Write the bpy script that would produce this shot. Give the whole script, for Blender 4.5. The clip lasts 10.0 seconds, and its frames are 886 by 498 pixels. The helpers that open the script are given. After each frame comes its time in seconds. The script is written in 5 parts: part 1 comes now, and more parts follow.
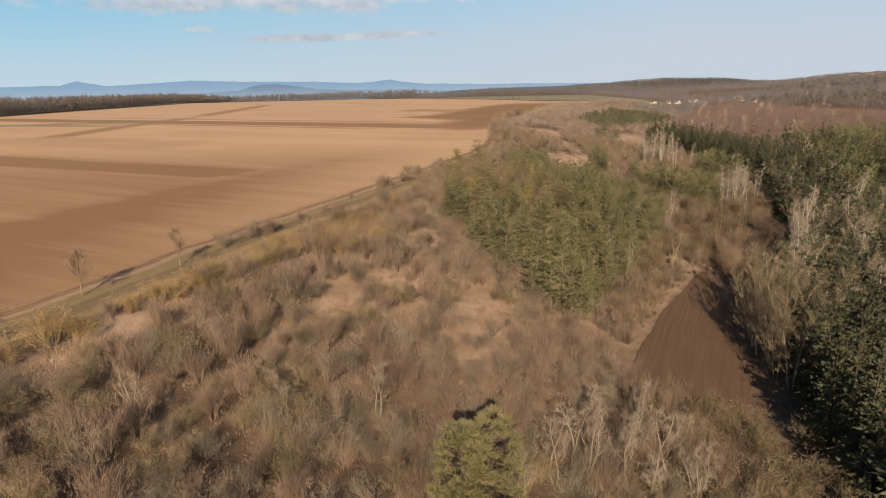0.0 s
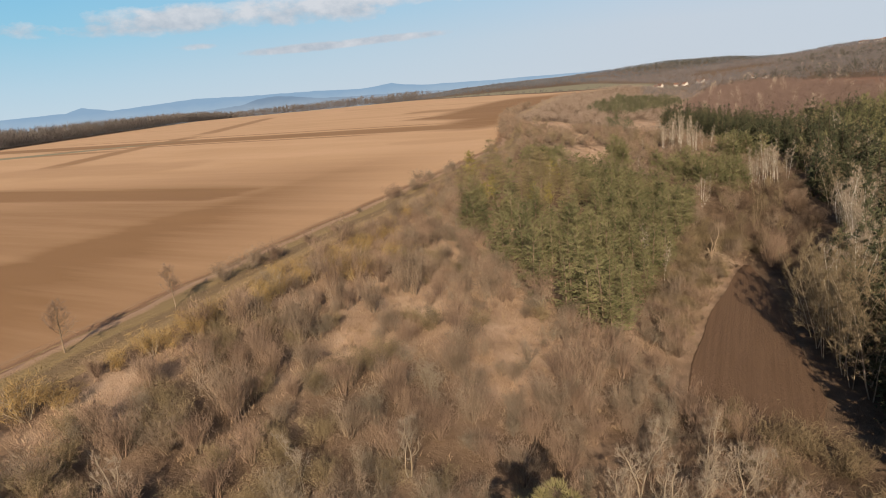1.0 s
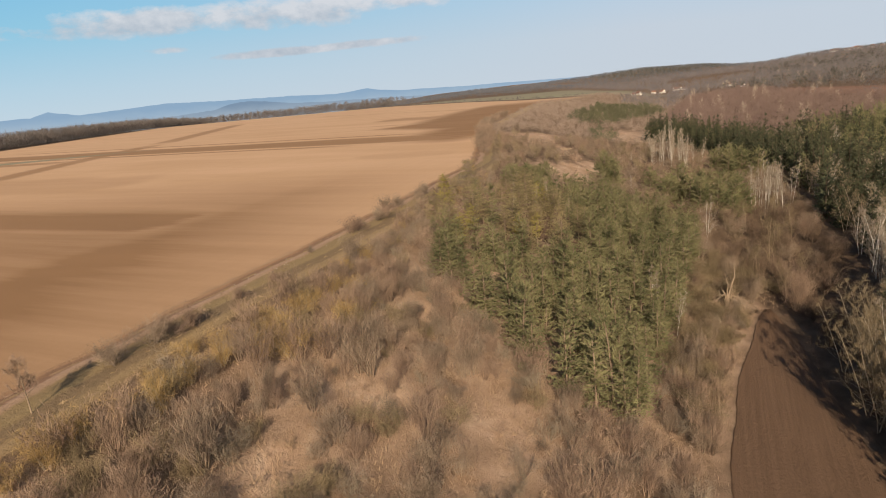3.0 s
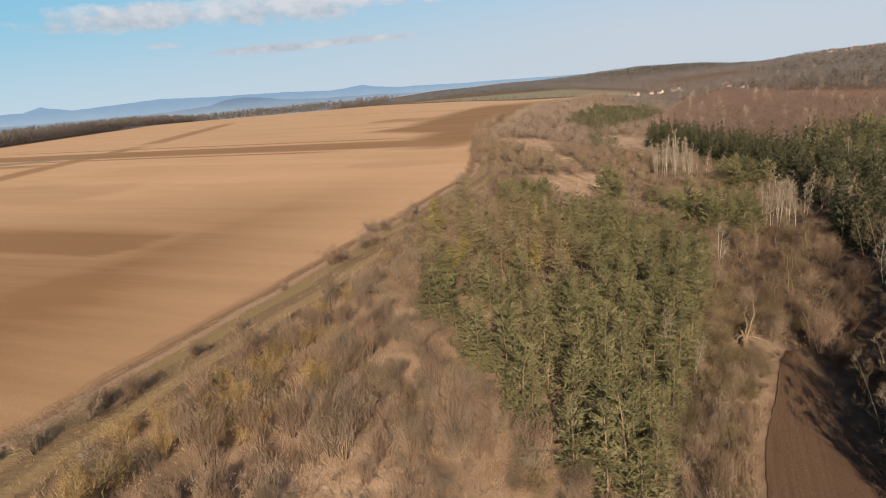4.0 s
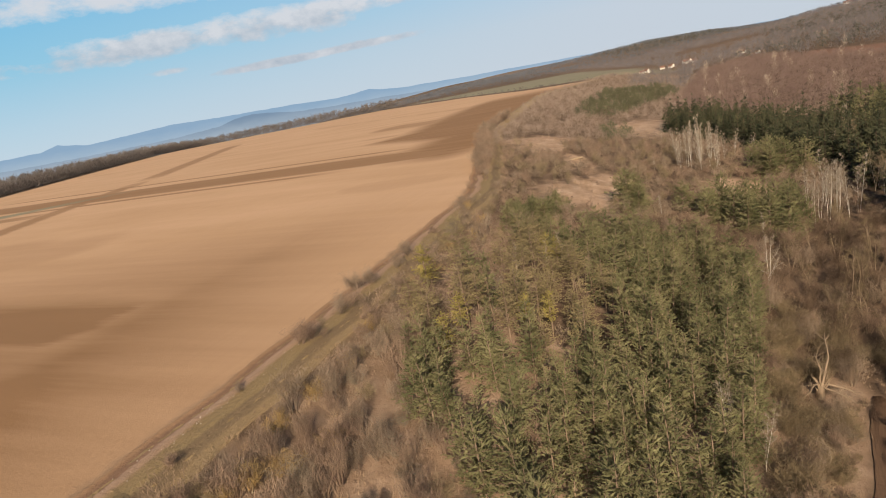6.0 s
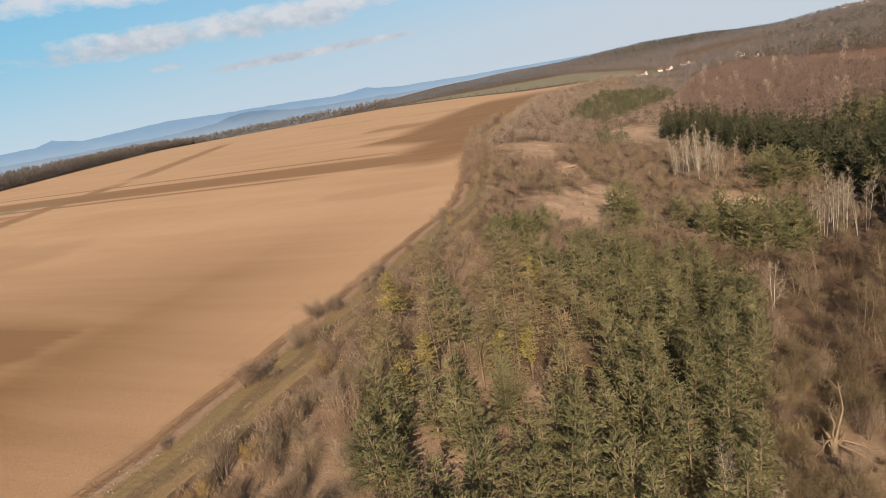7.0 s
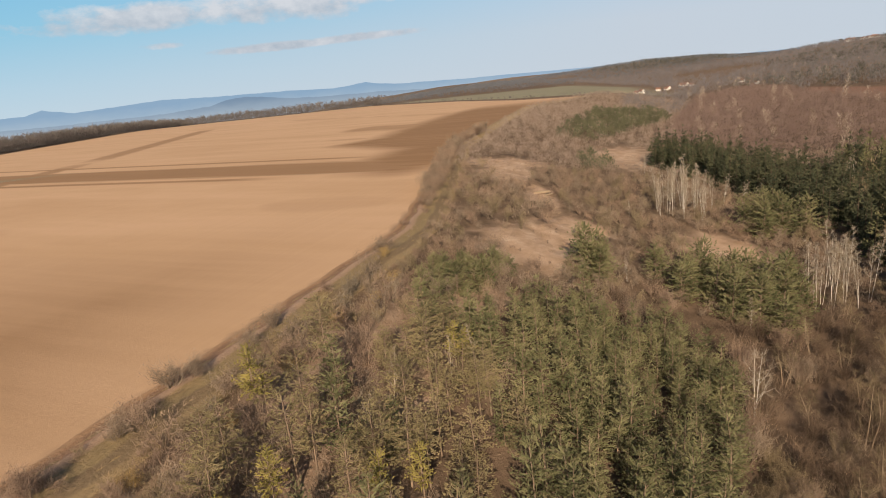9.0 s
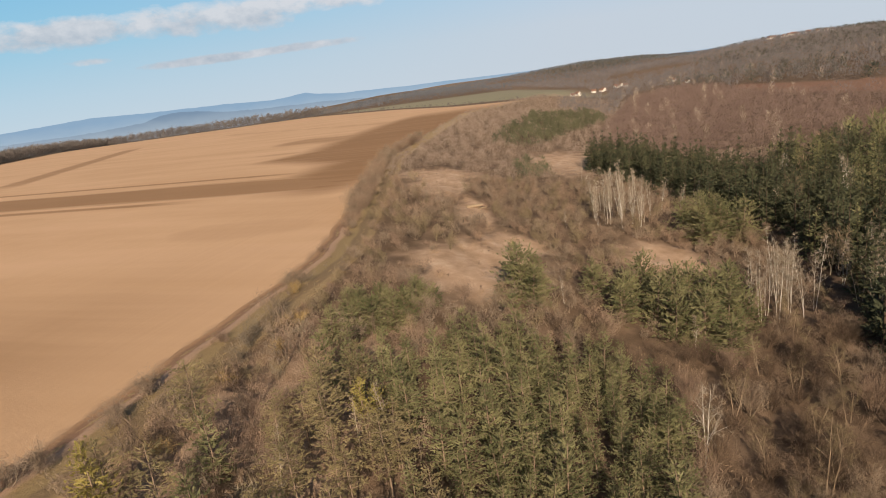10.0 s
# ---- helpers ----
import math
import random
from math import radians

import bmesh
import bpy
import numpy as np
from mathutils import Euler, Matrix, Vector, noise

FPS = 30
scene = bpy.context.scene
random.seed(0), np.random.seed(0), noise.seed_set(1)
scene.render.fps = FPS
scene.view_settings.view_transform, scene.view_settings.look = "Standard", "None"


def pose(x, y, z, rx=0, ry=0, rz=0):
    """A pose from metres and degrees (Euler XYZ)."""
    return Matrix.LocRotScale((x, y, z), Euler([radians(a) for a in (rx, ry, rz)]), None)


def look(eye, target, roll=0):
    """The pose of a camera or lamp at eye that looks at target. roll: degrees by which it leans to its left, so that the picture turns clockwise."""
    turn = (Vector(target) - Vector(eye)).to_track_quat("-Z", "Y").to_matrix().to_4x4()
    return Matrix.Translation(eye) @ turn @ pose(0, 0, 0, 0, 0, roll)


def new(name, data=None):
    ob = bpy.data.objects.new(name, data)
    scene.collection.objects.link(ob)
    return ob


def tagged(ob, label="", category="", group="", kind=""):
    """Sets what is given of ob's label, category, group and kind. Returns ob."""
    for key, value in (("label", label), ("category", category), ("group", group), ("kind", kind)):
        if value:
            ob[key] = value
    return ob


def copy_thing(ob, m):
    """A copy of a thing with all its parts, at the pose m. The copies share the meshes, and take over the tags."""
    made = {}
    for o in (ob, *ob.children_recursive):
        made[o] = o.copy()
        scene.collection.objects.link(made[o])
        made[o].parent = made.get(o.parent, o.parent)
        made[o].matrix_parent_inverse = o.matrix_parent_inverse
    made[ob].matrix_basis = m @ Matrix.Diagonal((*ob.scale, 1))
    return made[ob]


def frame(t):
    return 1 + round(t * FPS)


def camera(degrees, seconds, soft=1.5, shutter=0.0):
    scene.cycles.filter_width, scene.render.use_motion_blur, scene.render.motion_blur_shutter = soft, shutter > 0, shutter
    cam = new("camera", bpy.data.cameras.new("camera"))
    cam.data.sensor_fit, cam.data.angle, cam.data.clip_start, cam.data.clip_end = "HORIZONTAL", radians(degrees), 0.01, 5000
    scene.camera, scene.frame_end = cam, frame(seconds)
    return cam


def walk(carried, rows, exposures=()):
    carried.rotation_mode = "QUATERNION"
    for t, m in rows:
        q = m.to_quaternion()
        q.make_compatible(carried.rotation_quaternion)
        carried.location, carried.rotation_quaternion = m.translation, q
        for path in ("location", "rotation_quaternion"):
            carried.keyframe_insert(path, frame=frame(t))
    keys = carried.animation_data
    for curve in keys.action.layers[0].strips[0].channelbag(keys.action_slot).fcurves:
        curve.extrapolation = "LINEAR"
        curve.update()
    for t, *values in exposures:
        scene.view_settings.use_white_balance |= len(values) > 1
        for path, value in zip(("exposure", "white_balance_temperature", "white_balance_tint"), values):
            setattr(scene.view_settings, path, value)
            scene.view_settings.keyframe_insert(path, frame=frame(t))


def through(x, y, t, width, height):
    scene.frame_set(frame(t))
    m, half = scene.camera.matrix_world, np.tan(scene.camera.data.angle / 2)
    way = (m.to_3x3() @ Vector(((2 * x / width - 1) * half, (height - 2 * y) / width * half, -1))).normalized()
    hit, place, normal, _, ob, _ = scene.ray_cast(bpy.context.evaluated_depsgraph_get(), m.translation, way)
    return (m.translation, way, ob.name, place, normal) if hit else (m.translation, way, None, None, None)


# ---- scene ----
cam = camera(70.5, 10.0, 1.0)
PATH = [
    (0, (1.147, -0.586, 36.575), (1.124, 1.35, 36.074), -0.9),
    (0.5, (0.401, 4.448, 36.591), (0.339, 6.384, 36.092), -5.2),
    (1, (-0.198, 9.992, 36.637), (-0.262, 11.927, 36.137), -5.2),
    (1.5, (-0.422, 15.633, 36.649), (-0.478, 17.568, 36.149), -4.2),
    (2, (-0.372, 21.531, 36.68), (-0.424, 23.466, 36.178), -3.6),
    (2.5, (0.055, 27.522, 37.281), (0.065, 29.458, 36.779), -2.9),
    (2.7, (0.426, 29.637, 37.321), (0.436, 31.577, 36.833), -4.8),
    (3.8, (2.417, 43.046, 40.939), (2.429, 44.982, 40.435), -5.0),
    (4, (2.6, 45.454, 41.243), (2.625, 47.39, 40.741), -4.6),
    (4.5, (3.817, 51.067, 42.696), (3.826, 53.003, 42.193), -6.1),
    (5, (5.178, 56.423, 44.078), (5.154, 58.359, 43.576), -9.7),
    (5.2, (5.74, 58.349, 44.452), (5.685, 60.286, 43.957), -13.2),
    (6.3, (10.095, 69.542, 44.776), (10.052, 71.476, 44.267), -10.1),
    (6.5, (10.819, 71.75, 44.951), (10.782, 73.684, 44.442), -10.1),
    (7, (13.2, 77.294, 45.229), (13.16, 79.227, 44.718), -10.2),
    (7.5, (15.755, 82.792, 45.282), (15.722, 84.726, 44.771), -9.3),
    (8, (18.495, 88.559, 45.383), (18.469, 90.492, 44.87), -8.4),
    (8.5, (21.453, 94.155, 45.502), (21.428, 96.088, 44.989), -8.0),
    (9, (24.463, 99.971, 45.526), (24.458, 101.904, 45.012), -5.6),
    (9.5, (27.57, 106.052, 45.589), (27.748, 107.977, 45.075), -5.0),
    (10, (30.566, 111.915, 45.634), (30.721, 113.843, 45.123), -7.4),
]
walk(cam, [(t, look(eye, target, roll)) for t, eye, target, roll in PATH])

# ---- world, sun, exposure ----
SUN_UP = 27.0
world = bpy.data.worlds.new("sky")
scene.world = world
world.use_nodes = True
wn = world.node_tree
sky = wn.nodes.new("ShaderNodeTexSky")
sky.sky_type = "NISHITA"
sky.sun_disc = False
sky.sun_elevation = radians(SUN_UP)
sky.sun_rotation = radians(183)
sky.air_density, sky.dust_density, sky.ozone_density = 1.0, 0.6, 1.5
wn.nodes["Background"].inputs["Strength"].default_value = 0.05
wn.links.new(sky.outputs["Color"], wn.nodes["Background"].inputs["Color"])
sun = new("sun", bpy.data.lights.new("sun", "SUN"))
sun.data.energy, sun.data.angle, sun.data.color = 5.0, radians(0.6), (1.0, 0.815, 0.605)
sun.matrix_basis = look((0, 0, 300), (300 * 0.05 / math.tan(radians(SUN_UP)), 300 / math.tan(radians(SUN_UP)), 0))
scene.view_settings.exposure = 0.25


# ---- materials ----
def material(name):
    m = bpy.data.materials.new(name)
    m.use_nodes = True
    t = m.node_tree
    b = t.nodes["Principled BSDF"]
    b.inputs["Roughness"].default_value = 0.9
    b.inputs["Specular IOR Level"].default_value = 0.15
    return m, t, b


def node(t, kind, **sockets):
    n = t.nodes.new(kind)
    for key, value in sockets.items():
        n.inputs[key].default_value = value
    return n


def noise_of(t, vector, scale, detail=5.0, rough=0.6):
    n = node(t, "ShaderNodeTexNoise", Scale=scale, Detail=detail, Roughness=rough)
    t.links.new(vector, n.inputs["Vector"])
    return n.outputs["Fac"]


def ramp(t, fac, stops):
    r = t.nodes.new("ShaderNodeValToRGB")
    while len(r.color_ramp.elements) < len(stops):
        r.color_ramp.elements.new(0.5)
    for e, (p, c) in zip(r.color_ramp.elements, stops):
        e.position, e.color = p, (*c, 1)
    t.links.new(fac, r.inputs["Fac"])
    return r.outputs["Color"]


def mix(t, fac, a, b, how="MIX"):
    n = t.nodes.new("ShaderNodeMix")
    n.data_type, n.blend_type = "RGBA", how
    for s, v in ((n.inputs[0], fac), (n.inputs[6], a), (n.inputs[7], b)):
        if isinstance(v, (int, float)):
            s.default_value = v
        elif isinstance(v, tuple):
            s.default_value = (*v, 1)
        else:
            t.links.new(v, s)
    return n.outputs[2]


def calc(t, how, a, b=0.0, c=0.0):
    n = t.nodes.new("ShaderNodeMath")
    n.operation = how
    for s, v in zip(n.inputs, (a, b, c)):
        if isinstance(v, (int, float)):
            s.default_value = v
        else:
            t.links.new(v, s)
    return n.outputs[0]


def position(t):
    return t.nodes.new("ShaderNodeNewGeometry").outputs["Position"]


def stretched(t, vector, turn, sx, sy, sz=1.0):
    """Coordinates turned about z, then scaled along the turned axes."""
    for rotation, scale in (((0, 0, radians(turn)), (1, 1, 1)), ((0, 0, 0), (sx, sy, sz))):
        n = t.nodes.new("ShaderNodeMapping")
        n.inputs["Rotation"].default_value = rotation
        n.inputs["Scale"].default_value = scale
        t.links.new(vector, n.inputs["Vector"])
        vector = n.outputs["Vector"]
    return vector


def bump(t, b, height, strength, distance):
    n = node(t, "ShaderNodeBump", Strength=strength, Distance=distance)
    t.links.new(height, n.inputs["Height"])
    t.links.new(n.outputs["Normal"], b.inputs["Normal"])


def plant_material(name, dark, light, per_piece=0.5, through=0.0, rough=0.85, scale=0.28):
    """Bark, twigs or needles: varied from plant to plant and from piece to piece."""
    m, t, b = material(name)
    geo = t.nodes.new("ShaderNodeNewGeometry")
    plant = noise_of(t, geo.outputs["Position"], scale, 3.0, 0.55)
    plant = calc(t, "MULTIPLY_ADD", calc(t, "SUBTRACT", plant, 0.5), 3.0, 0.5)
    fac = calc(t, "MULTIPLY", plant, 1 - per_piece)
    fac = calc(t, "MULTIPLY_ADD", geo.outputs["Random Per Island"], per_piece, fac)
    fac.node.use_clamp = True
    col = mix(t, fac, dark, light)
    t.links.new(col, b.inputs["Base Color"])
    b.inputs["Roughness"].default_value = rough
    if through:
        tr = t.nodes.new("ShaderNodeBsdfTranslucent")
        t.links.new(col, tr.inputs["Color"])
        ms = t.nodes.new("ShaderNodeMixShader")
        ms.inputs[0].default_value = through
        out = t.nodes["Material Output"]
        t.links.new(b.outputs[0], ms.inputs[1])
        t.links.new(tr.outputs[0], ms.inputs[2])
        t.links.new(ms.outputs[0], out.inputs["Surface"])
    return m


def plain_material(name, dark, light, scale, rough=0.8, relief=0.0):
    m, t, b = material(name)
    p = position(t)
    col = mix(t, noise_of(t, p, scale), dark, light)
    t.links.new(mix(t, noise_of(t, p, scale * 9), col, light), b.inputs["Base Color"])
    b.inputs["Roughness"].default_value = rough
    if relief:
        bump(t, b, noise_of(t, p, scale * 6), 0.6, relief)
    return m


BANDS = [  # moist tilled bands of the field: from, to, half width, soft edge, strength
    (-420, 546, 40, 337, 19, 5, 0.85), (-300, 461, -30, 342, 3.5, 2, 0.8), (-330, 549, 5, 384, 3.2, 2, 0.8),
    (-40, 168, -260, 262, 16, 8, 0.95), (-60, 124, -230, 197, 6, 4, 0.7),
    (-198, 300, -206, 525, 10, 5, 0.75), (-206, 525, -246, 881, 12, 6, 0.7), (-330, 440, -190, 396, 9, 4, 0.7)]


def ground_material():
    m, t, b = material("ground_cover")
    p = position(t)
    zone = t.nodes.new("ShaderNodeAttribute")
    zone.attribute_name = "zone"
    tone = t.nodes.new("ShaderNodeAttribute")
    tone.attribute_name = "tone"
    z = t.nodes.new("ShaderNodeSeparateColor")
    t.links.new(zone.outputs["Color"], z.inputs[0])
    k = t.nodes.new("ShaderNodeSeparateColor")
    t.links.new(tone.outputs["Color"], k.inputs[0])
    big = noise_of(t, p, 0.035, 4.0)
    mid = noise_of(t, p, 0.22, 5.0)
    fine = noise_of(t, p, 1.7, 6.0, 0.7)
    tiny = noise_of(t, p, 6.0, 4.0, 0.7)
    # leaf litter and dead undergrowth
    litter = ramp(t, mid, [(0.3, (0.075, 0.05, 0.034)), (0.5, (0.145, 0.097, 0.066)), (0.7, (0.235, 0.16, 0.11))])
    litter = mix(t, fine, litter, mix(t, 0.5, litter, (0.22, 0.155, 0.10)))
    # dry grass on the slope and the glades
    dry = ramp(t, mid, [(0.3, (0.40, 0.267, 0.17)), (0.52, (0.56, 0.39, 0.27)), (0.72, (0.70, 0.525, 0.385))])
    dry = mix(t, calc(t, "MULTIPLY", fine, 0.5), dry, (0.27, 0.18, 0.115))
    # tilled field with dry pale and moist dark soil
    rows = noise_of(t, stretched(t, p, 25, 1.3, 0.03), 1.0, 3.0)
    soft_rows = noise_of(t, stretched(t, p, -65, 0.05, 0.009), 1.0, 4.0)
    pale = mix(t, soft_rows, (0.50, 0.313, 0.172), (0.73, 0.485, 0.312))
    dark = mix(t, soft_rows, (0.245, 0.14, 0.07), (0.345, 0.2, 0.103))
    streak = noise_of(t, stretched(t, p, 25, 0.012, 0.16), 1.0, 5.0, 0.65)
    wet = calc(t, "MULTIPLY_ADD", k.outputs[0], 1.25, -0.12)
    wet = calc(t, "MULTIPLY_ADD", calc(t, "MULTIPLY", calc(t, "SUBTRACT", streak, 0.5), calc(t, "MULTIPLY_ADD", k.outputs[0], 1.1, 0.12)), 1.0, wet)
    wet = calc(t, "MULTIPLY_ADD", calc(t, "SUBTRACT", soft_rows, 0.5), 0.55, wet)
    wet.node.use_clamp = True
    flat = t.nodes.new("ShaderNodeSeparateXYZ")
    t.links.new(p, flat.inputs[0])
    fray = calc(t, "SUBTRACT", streak, 0.5)
    for x0, y0, x1, y1, half, soft, amount in BANDS:
        ln = math.hypot(x1 - x0, y1 - y0)
        tx, ty = (x1 - x0) / ln, (y1 - y0) / ln
        along = calc(t, "MULTIPLY_ADD", flat.outputs[0], tx, calc(t, "MULTIPLY_ADD", flat.outputs[1], ty, -(tx * x0 + ty * y0)))
        across = calc(t, "MULTIPLY_ADD", flat.outputs[0], -ty, calc(t, "MULTIPLY_ADD", flat.outputs[1], tx, ty * x0 - tx * y0))
        f = calc(t, "DIVIDE", calc(t, "SUBTRACT", calc(t, "MULTIPLY_ADD", fray, half * 0.6, half), calc(t, "ABSOLUTE", across)), soft)
        f.node.use_clamp = True
        if x1 < x0 and y0 < 300:
            e = calc(t, "DIVIDE", calc(t, "SUBTRACT", calc(t, "MULTIPLY_ADD", flat.outputs[1], 0.5, calc(t, "MULTIPLY_ADD", fray, 30.0, -136.0)), flat.outputs[0]), 14.0)
        else:
            e = calc(t, "DIVIDE", calc(t, "MULTIPLY_ADD", fray, 40.0, along), 30.0)
        e.node.use_clamp = True
        g = calc(t, "DIVIDE", calc(t, "SUBTRACT", ln, calc(t, "MULTIPLY_ADD", fray, 60.0, along)), 30.0)
        g.node.use_clamp = True
        wet = calc(t, "MAXIMUM", wet, calc(t, "MULTIPLY", calc(t, "MULTIPLY", f, amount), calc(t, "MULTIPLY", e, g)))
    soil = mix(t, wet, pale, dark)
    soil = mix(t, calc(t, "MULTIPLY", calc(t, "MULTIPLY", rows, tiny), 0.4), soil, (0.30, 0.175, 0.09))
    # verge
    grass = ramp(t, fine, [(0.3, (0.25, 0.18, 0.085)), (0.55, (0.39, 0.28, 0.145)), (0.75, (0.50, 0.37, 0.21))])
    green = mix(t, big, (0.235, 0.217, 0.138), (0.33, 0.295, 0.2))
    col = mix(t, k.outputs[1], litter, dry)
    col = mix(t, z.outputs[2], col, grass)
    col = mix(t, z.outputs[0], col, soil)
    col = mix(t, k.outputs[2], col, green)
    earth = mix(t, mid, (0.215, 0.12, 0.08), (0.30, 0.18, 0.125))
    col = mix(t, z.outputs[1], col, earth)
    t.links.new(col, b.inputs["Base Color"])
    rough = calc(t, "ADD", fine, calc(t, "MULTIPLY", tiny, 0.5))
    bump(t, b, calc(t, "MULTIPLY", rough, calc(t, "MULTIPLY_ADD", z.outputs[0], -0.75, 1.0)), 0.7, 0.35)
    b.inputs["Roughness"].default_value = 1.0
    return m


def plough_material():
    m, t, b = material("ploughed_soil")
    p = position(t)
    fine = noise_of(t, p, 2.2, 6.0, 0.7)
    col = mix(t, noise_of(t, p, 0.12), (0.135, 0.084, 0.052), (0.195, 0.125, 0.08))
    col = mix(t, fine, col, (0.17, 0.107, 0.07))
    rows = noise_of(t, stretched(t, p, 25, 2.0, 0.05), 1.0, 3.0)
    rows = calc(t, "MULTIPLY_ADD", calc(t, "SUBTRACT", rows, 0.5), 2.4, 0.4)
    rows.node.use_clamp = True
    col = mix(t, calc(t, "MULTIPLY", rows, 0.4), col, (0.075, 0.045, 0.027))
    t.links.new(col, b.inputs["Base Color"])
    bump(t, b, fine, 0.8, 0.25)
    return m


GROUND = ground_material()
PLOUGH = plough_material()
FOREST_BARK = plant_material("forest_bark", (0.06, 0.045, 0.032), (0.14, 0.10, 0.07), 0.3)
PINE_BARK = plant_material("pine_bark", (0.16, 0.112, 0.078), (0.36, 0.265, 0.19), 0.3)
NEEDLE = plant_material("pine_needles", (0.106, 0.114, 0.053), (0.33, 0.305, 0.155), 0.24, 0.28)
NEEDLE_TAN = plant_material("tan_pine_needles", (0.19, 0.165, 0.085), (0.42, 0.335, 0.18), 0.26, 0.28)
NEEDLE_DARK = plant_material("dark_needles", (0.042, 0.052, 0.033), (0.14, 0.138, 0.074), 0.3, 0.1)
NEEDLE_YELLOW = plant_material("yellow_needles", (0.24, 0.21, 0.065), (0.44, 0.36, 0.12), 0.34, 0.25)
NEEDLE_OLIVE = plant_material("olive_needles", (0.165, 0.15, 0.073), (0.37, 0.32, 0.158), 0.24, 0.25)
TWIG = plant_material("grey_twigs", (0.105, 0.077, 0.057), (0.4, 0.305, 0.22), 0.42)
TWIG_RED = plant_material("reddish_twigs", (0.135, 0.09, 0.07), (0.42, 0.3, 0.21), 0.42)
TWIG_GOLD = plant_material("golden_twigs", (0.25, 0.165, 0.07), (0.52, 0.36, 0.155), 0.42)
TWIG_OLIVE = plant_material("olive_twigs", (0.095, 0.073, 0.042), (0.4, 0.305, 0.18), 0.42)
TWIG_GREY = plant_material("lichen_grey_twigs", (0.11, 0.088, 0.065), (0.38, 0.31, 0.225), 0.42)
TWIG_PALE = plant_material("pale_twigs", (0.24, 0.19, 0.14), (0.45, 0.37, 0.285), 0.42)
# Darker copy of the brown twigs, standing in for the dim valley light.
TWIG_DIMMED = plant_material("dimmed_twigs", (0.06, 0.042, 0.03), (0.25, 0.175, 0.118), 0.42)
TWIG_WILLOW = plant_material("willow_twigs", (0.08, 0.06, 0.035), (0.30, 0.228, 0.138), 0.42)
TWIG_TAN = plant_material("tan_twigs", (0.12, 0.092, 0.056), (0.36, 0.28, 0.175), 0.42)
BARK = plant_material("grey_bark", (0.17, 0.12, 0.08), (0.38, 0.29, 0.20), 0.4)
BARK_PALE = plant_material("pale_grey_bark", (0.26, 0.205, 0.145), (0.46, 0.385, 0.29), 0.4)
BIRCH = plant_material("birch_bark", (0.52, 0.47, 0.40), (0.82, 0.78, 0.70), 0.5)
STRAW = plant_material("dry_grass_blades", (0.28, 0.19, 0.115), (0.47, 0.34, 0.225), 0.6)
WOOD_FAR = plant_material("far_bare_wood", (0.235, 0.174, 0.136), (0.37, 0.29, 0.23), 0.15, scale=0.07)
# Haze is mixed into this base colour: greyer than the bare wood.
WOOD_HILL_HAZED = plant_material("hazed_hill_wood", (0.135, 0.12, 0.122), (0.22, 0.198, 0.196), 0.12, scale=0.07)
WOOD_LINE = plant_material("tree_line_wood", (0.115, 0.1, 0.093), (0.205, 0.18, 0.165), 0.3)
# The bluish base colour stands in for air haze over the far ridge.
WOOD_RIDGE_HAZED = plant_material("hazed_ridge_wood", (0.095, 0.1, 0.115), (0.17, 0.173, 0.192), 0.42, scale=0.07)
WOOD_RED = plant_material("far_reddish_wood", (0.175, 0.12, 0.102), (0.26, 0.185, 0.158), 0.12, scale=0.07)
WOOD_PALE = plant_material("far_pale_wood", (0.30, 0.23, 0.17), (0.5, 0.42, 0.33), 0.42)
WOOD_PINEHILL = plant_material("hill_pines", (0.045, 0.05, 0.042), (0.115, 0.11, 0.078), 0.42, scale=0.07)
WOOD_TAN = plant_material("tan_wood", (0.20, 0.14, 0.085), (0.40, 0.30, 0.19), 0.42)
WOOD_GREEN = plant_material("far_green_wood", (0.065, 0.072, 0.043), (0.175, 0.165, 0.095), 0.3, 0.1, scale=0.07)
DEADWOOD = plain_material("split_wood", (0.17, 0.12, 0.075), (0.40, 0.30, 0.20), 1.4, 0.85, 0.05)
PLASTER = plain_material("white_plaster", (0.52, 0.48, 0.42), (0.68, 0.64, 0.58), 0.3)
ROOF = plain_material("clay_tiles", (0.19, 0.10, 0.075), (0.29, 0.165, 0.12), 0.5)
PANE = plain_material("window_dark", (0.03, 0.035, 0.045), (0.06, 0.07, 0.08), 0.5, 0.2)
STONE = plain_material("pale_stone", (0.32, 0.25, 0.19), (0.52, 0.43, 0.34), 1.0, 0.9, 0.03)


# ---- land form ----
def sstep(u):
    u = np.clip(u, 0, 1)
    return u * u * (3 - 2 * u)


def edge_x(y):
    """Where the tilled field ends, across the way."""
    ys = [-200, 0, 75, 105, 123, 147, 166, 187, 205, 222, 238, 263, 304, 352, 400, 686, 830, 1000, 5000]
    xs = [-170, -84, -48, -36, -29.5, -17.5, -10, -3, 4, 11, 15.5, 19.5, 24, 28.5, 34, 110, 215, 260, 260]
    return sum(np.interp(np.asarray(y, float) + k, ys, xs) for k in (-9, -3, 3, 9)) / 4


def vale_x(y):
    return np.interp(y, [-100, 60, 120, 160, 220, 270, 400, 700, 1000], [30, 45, 62, 78, 105, 122, 150, 240, 380])


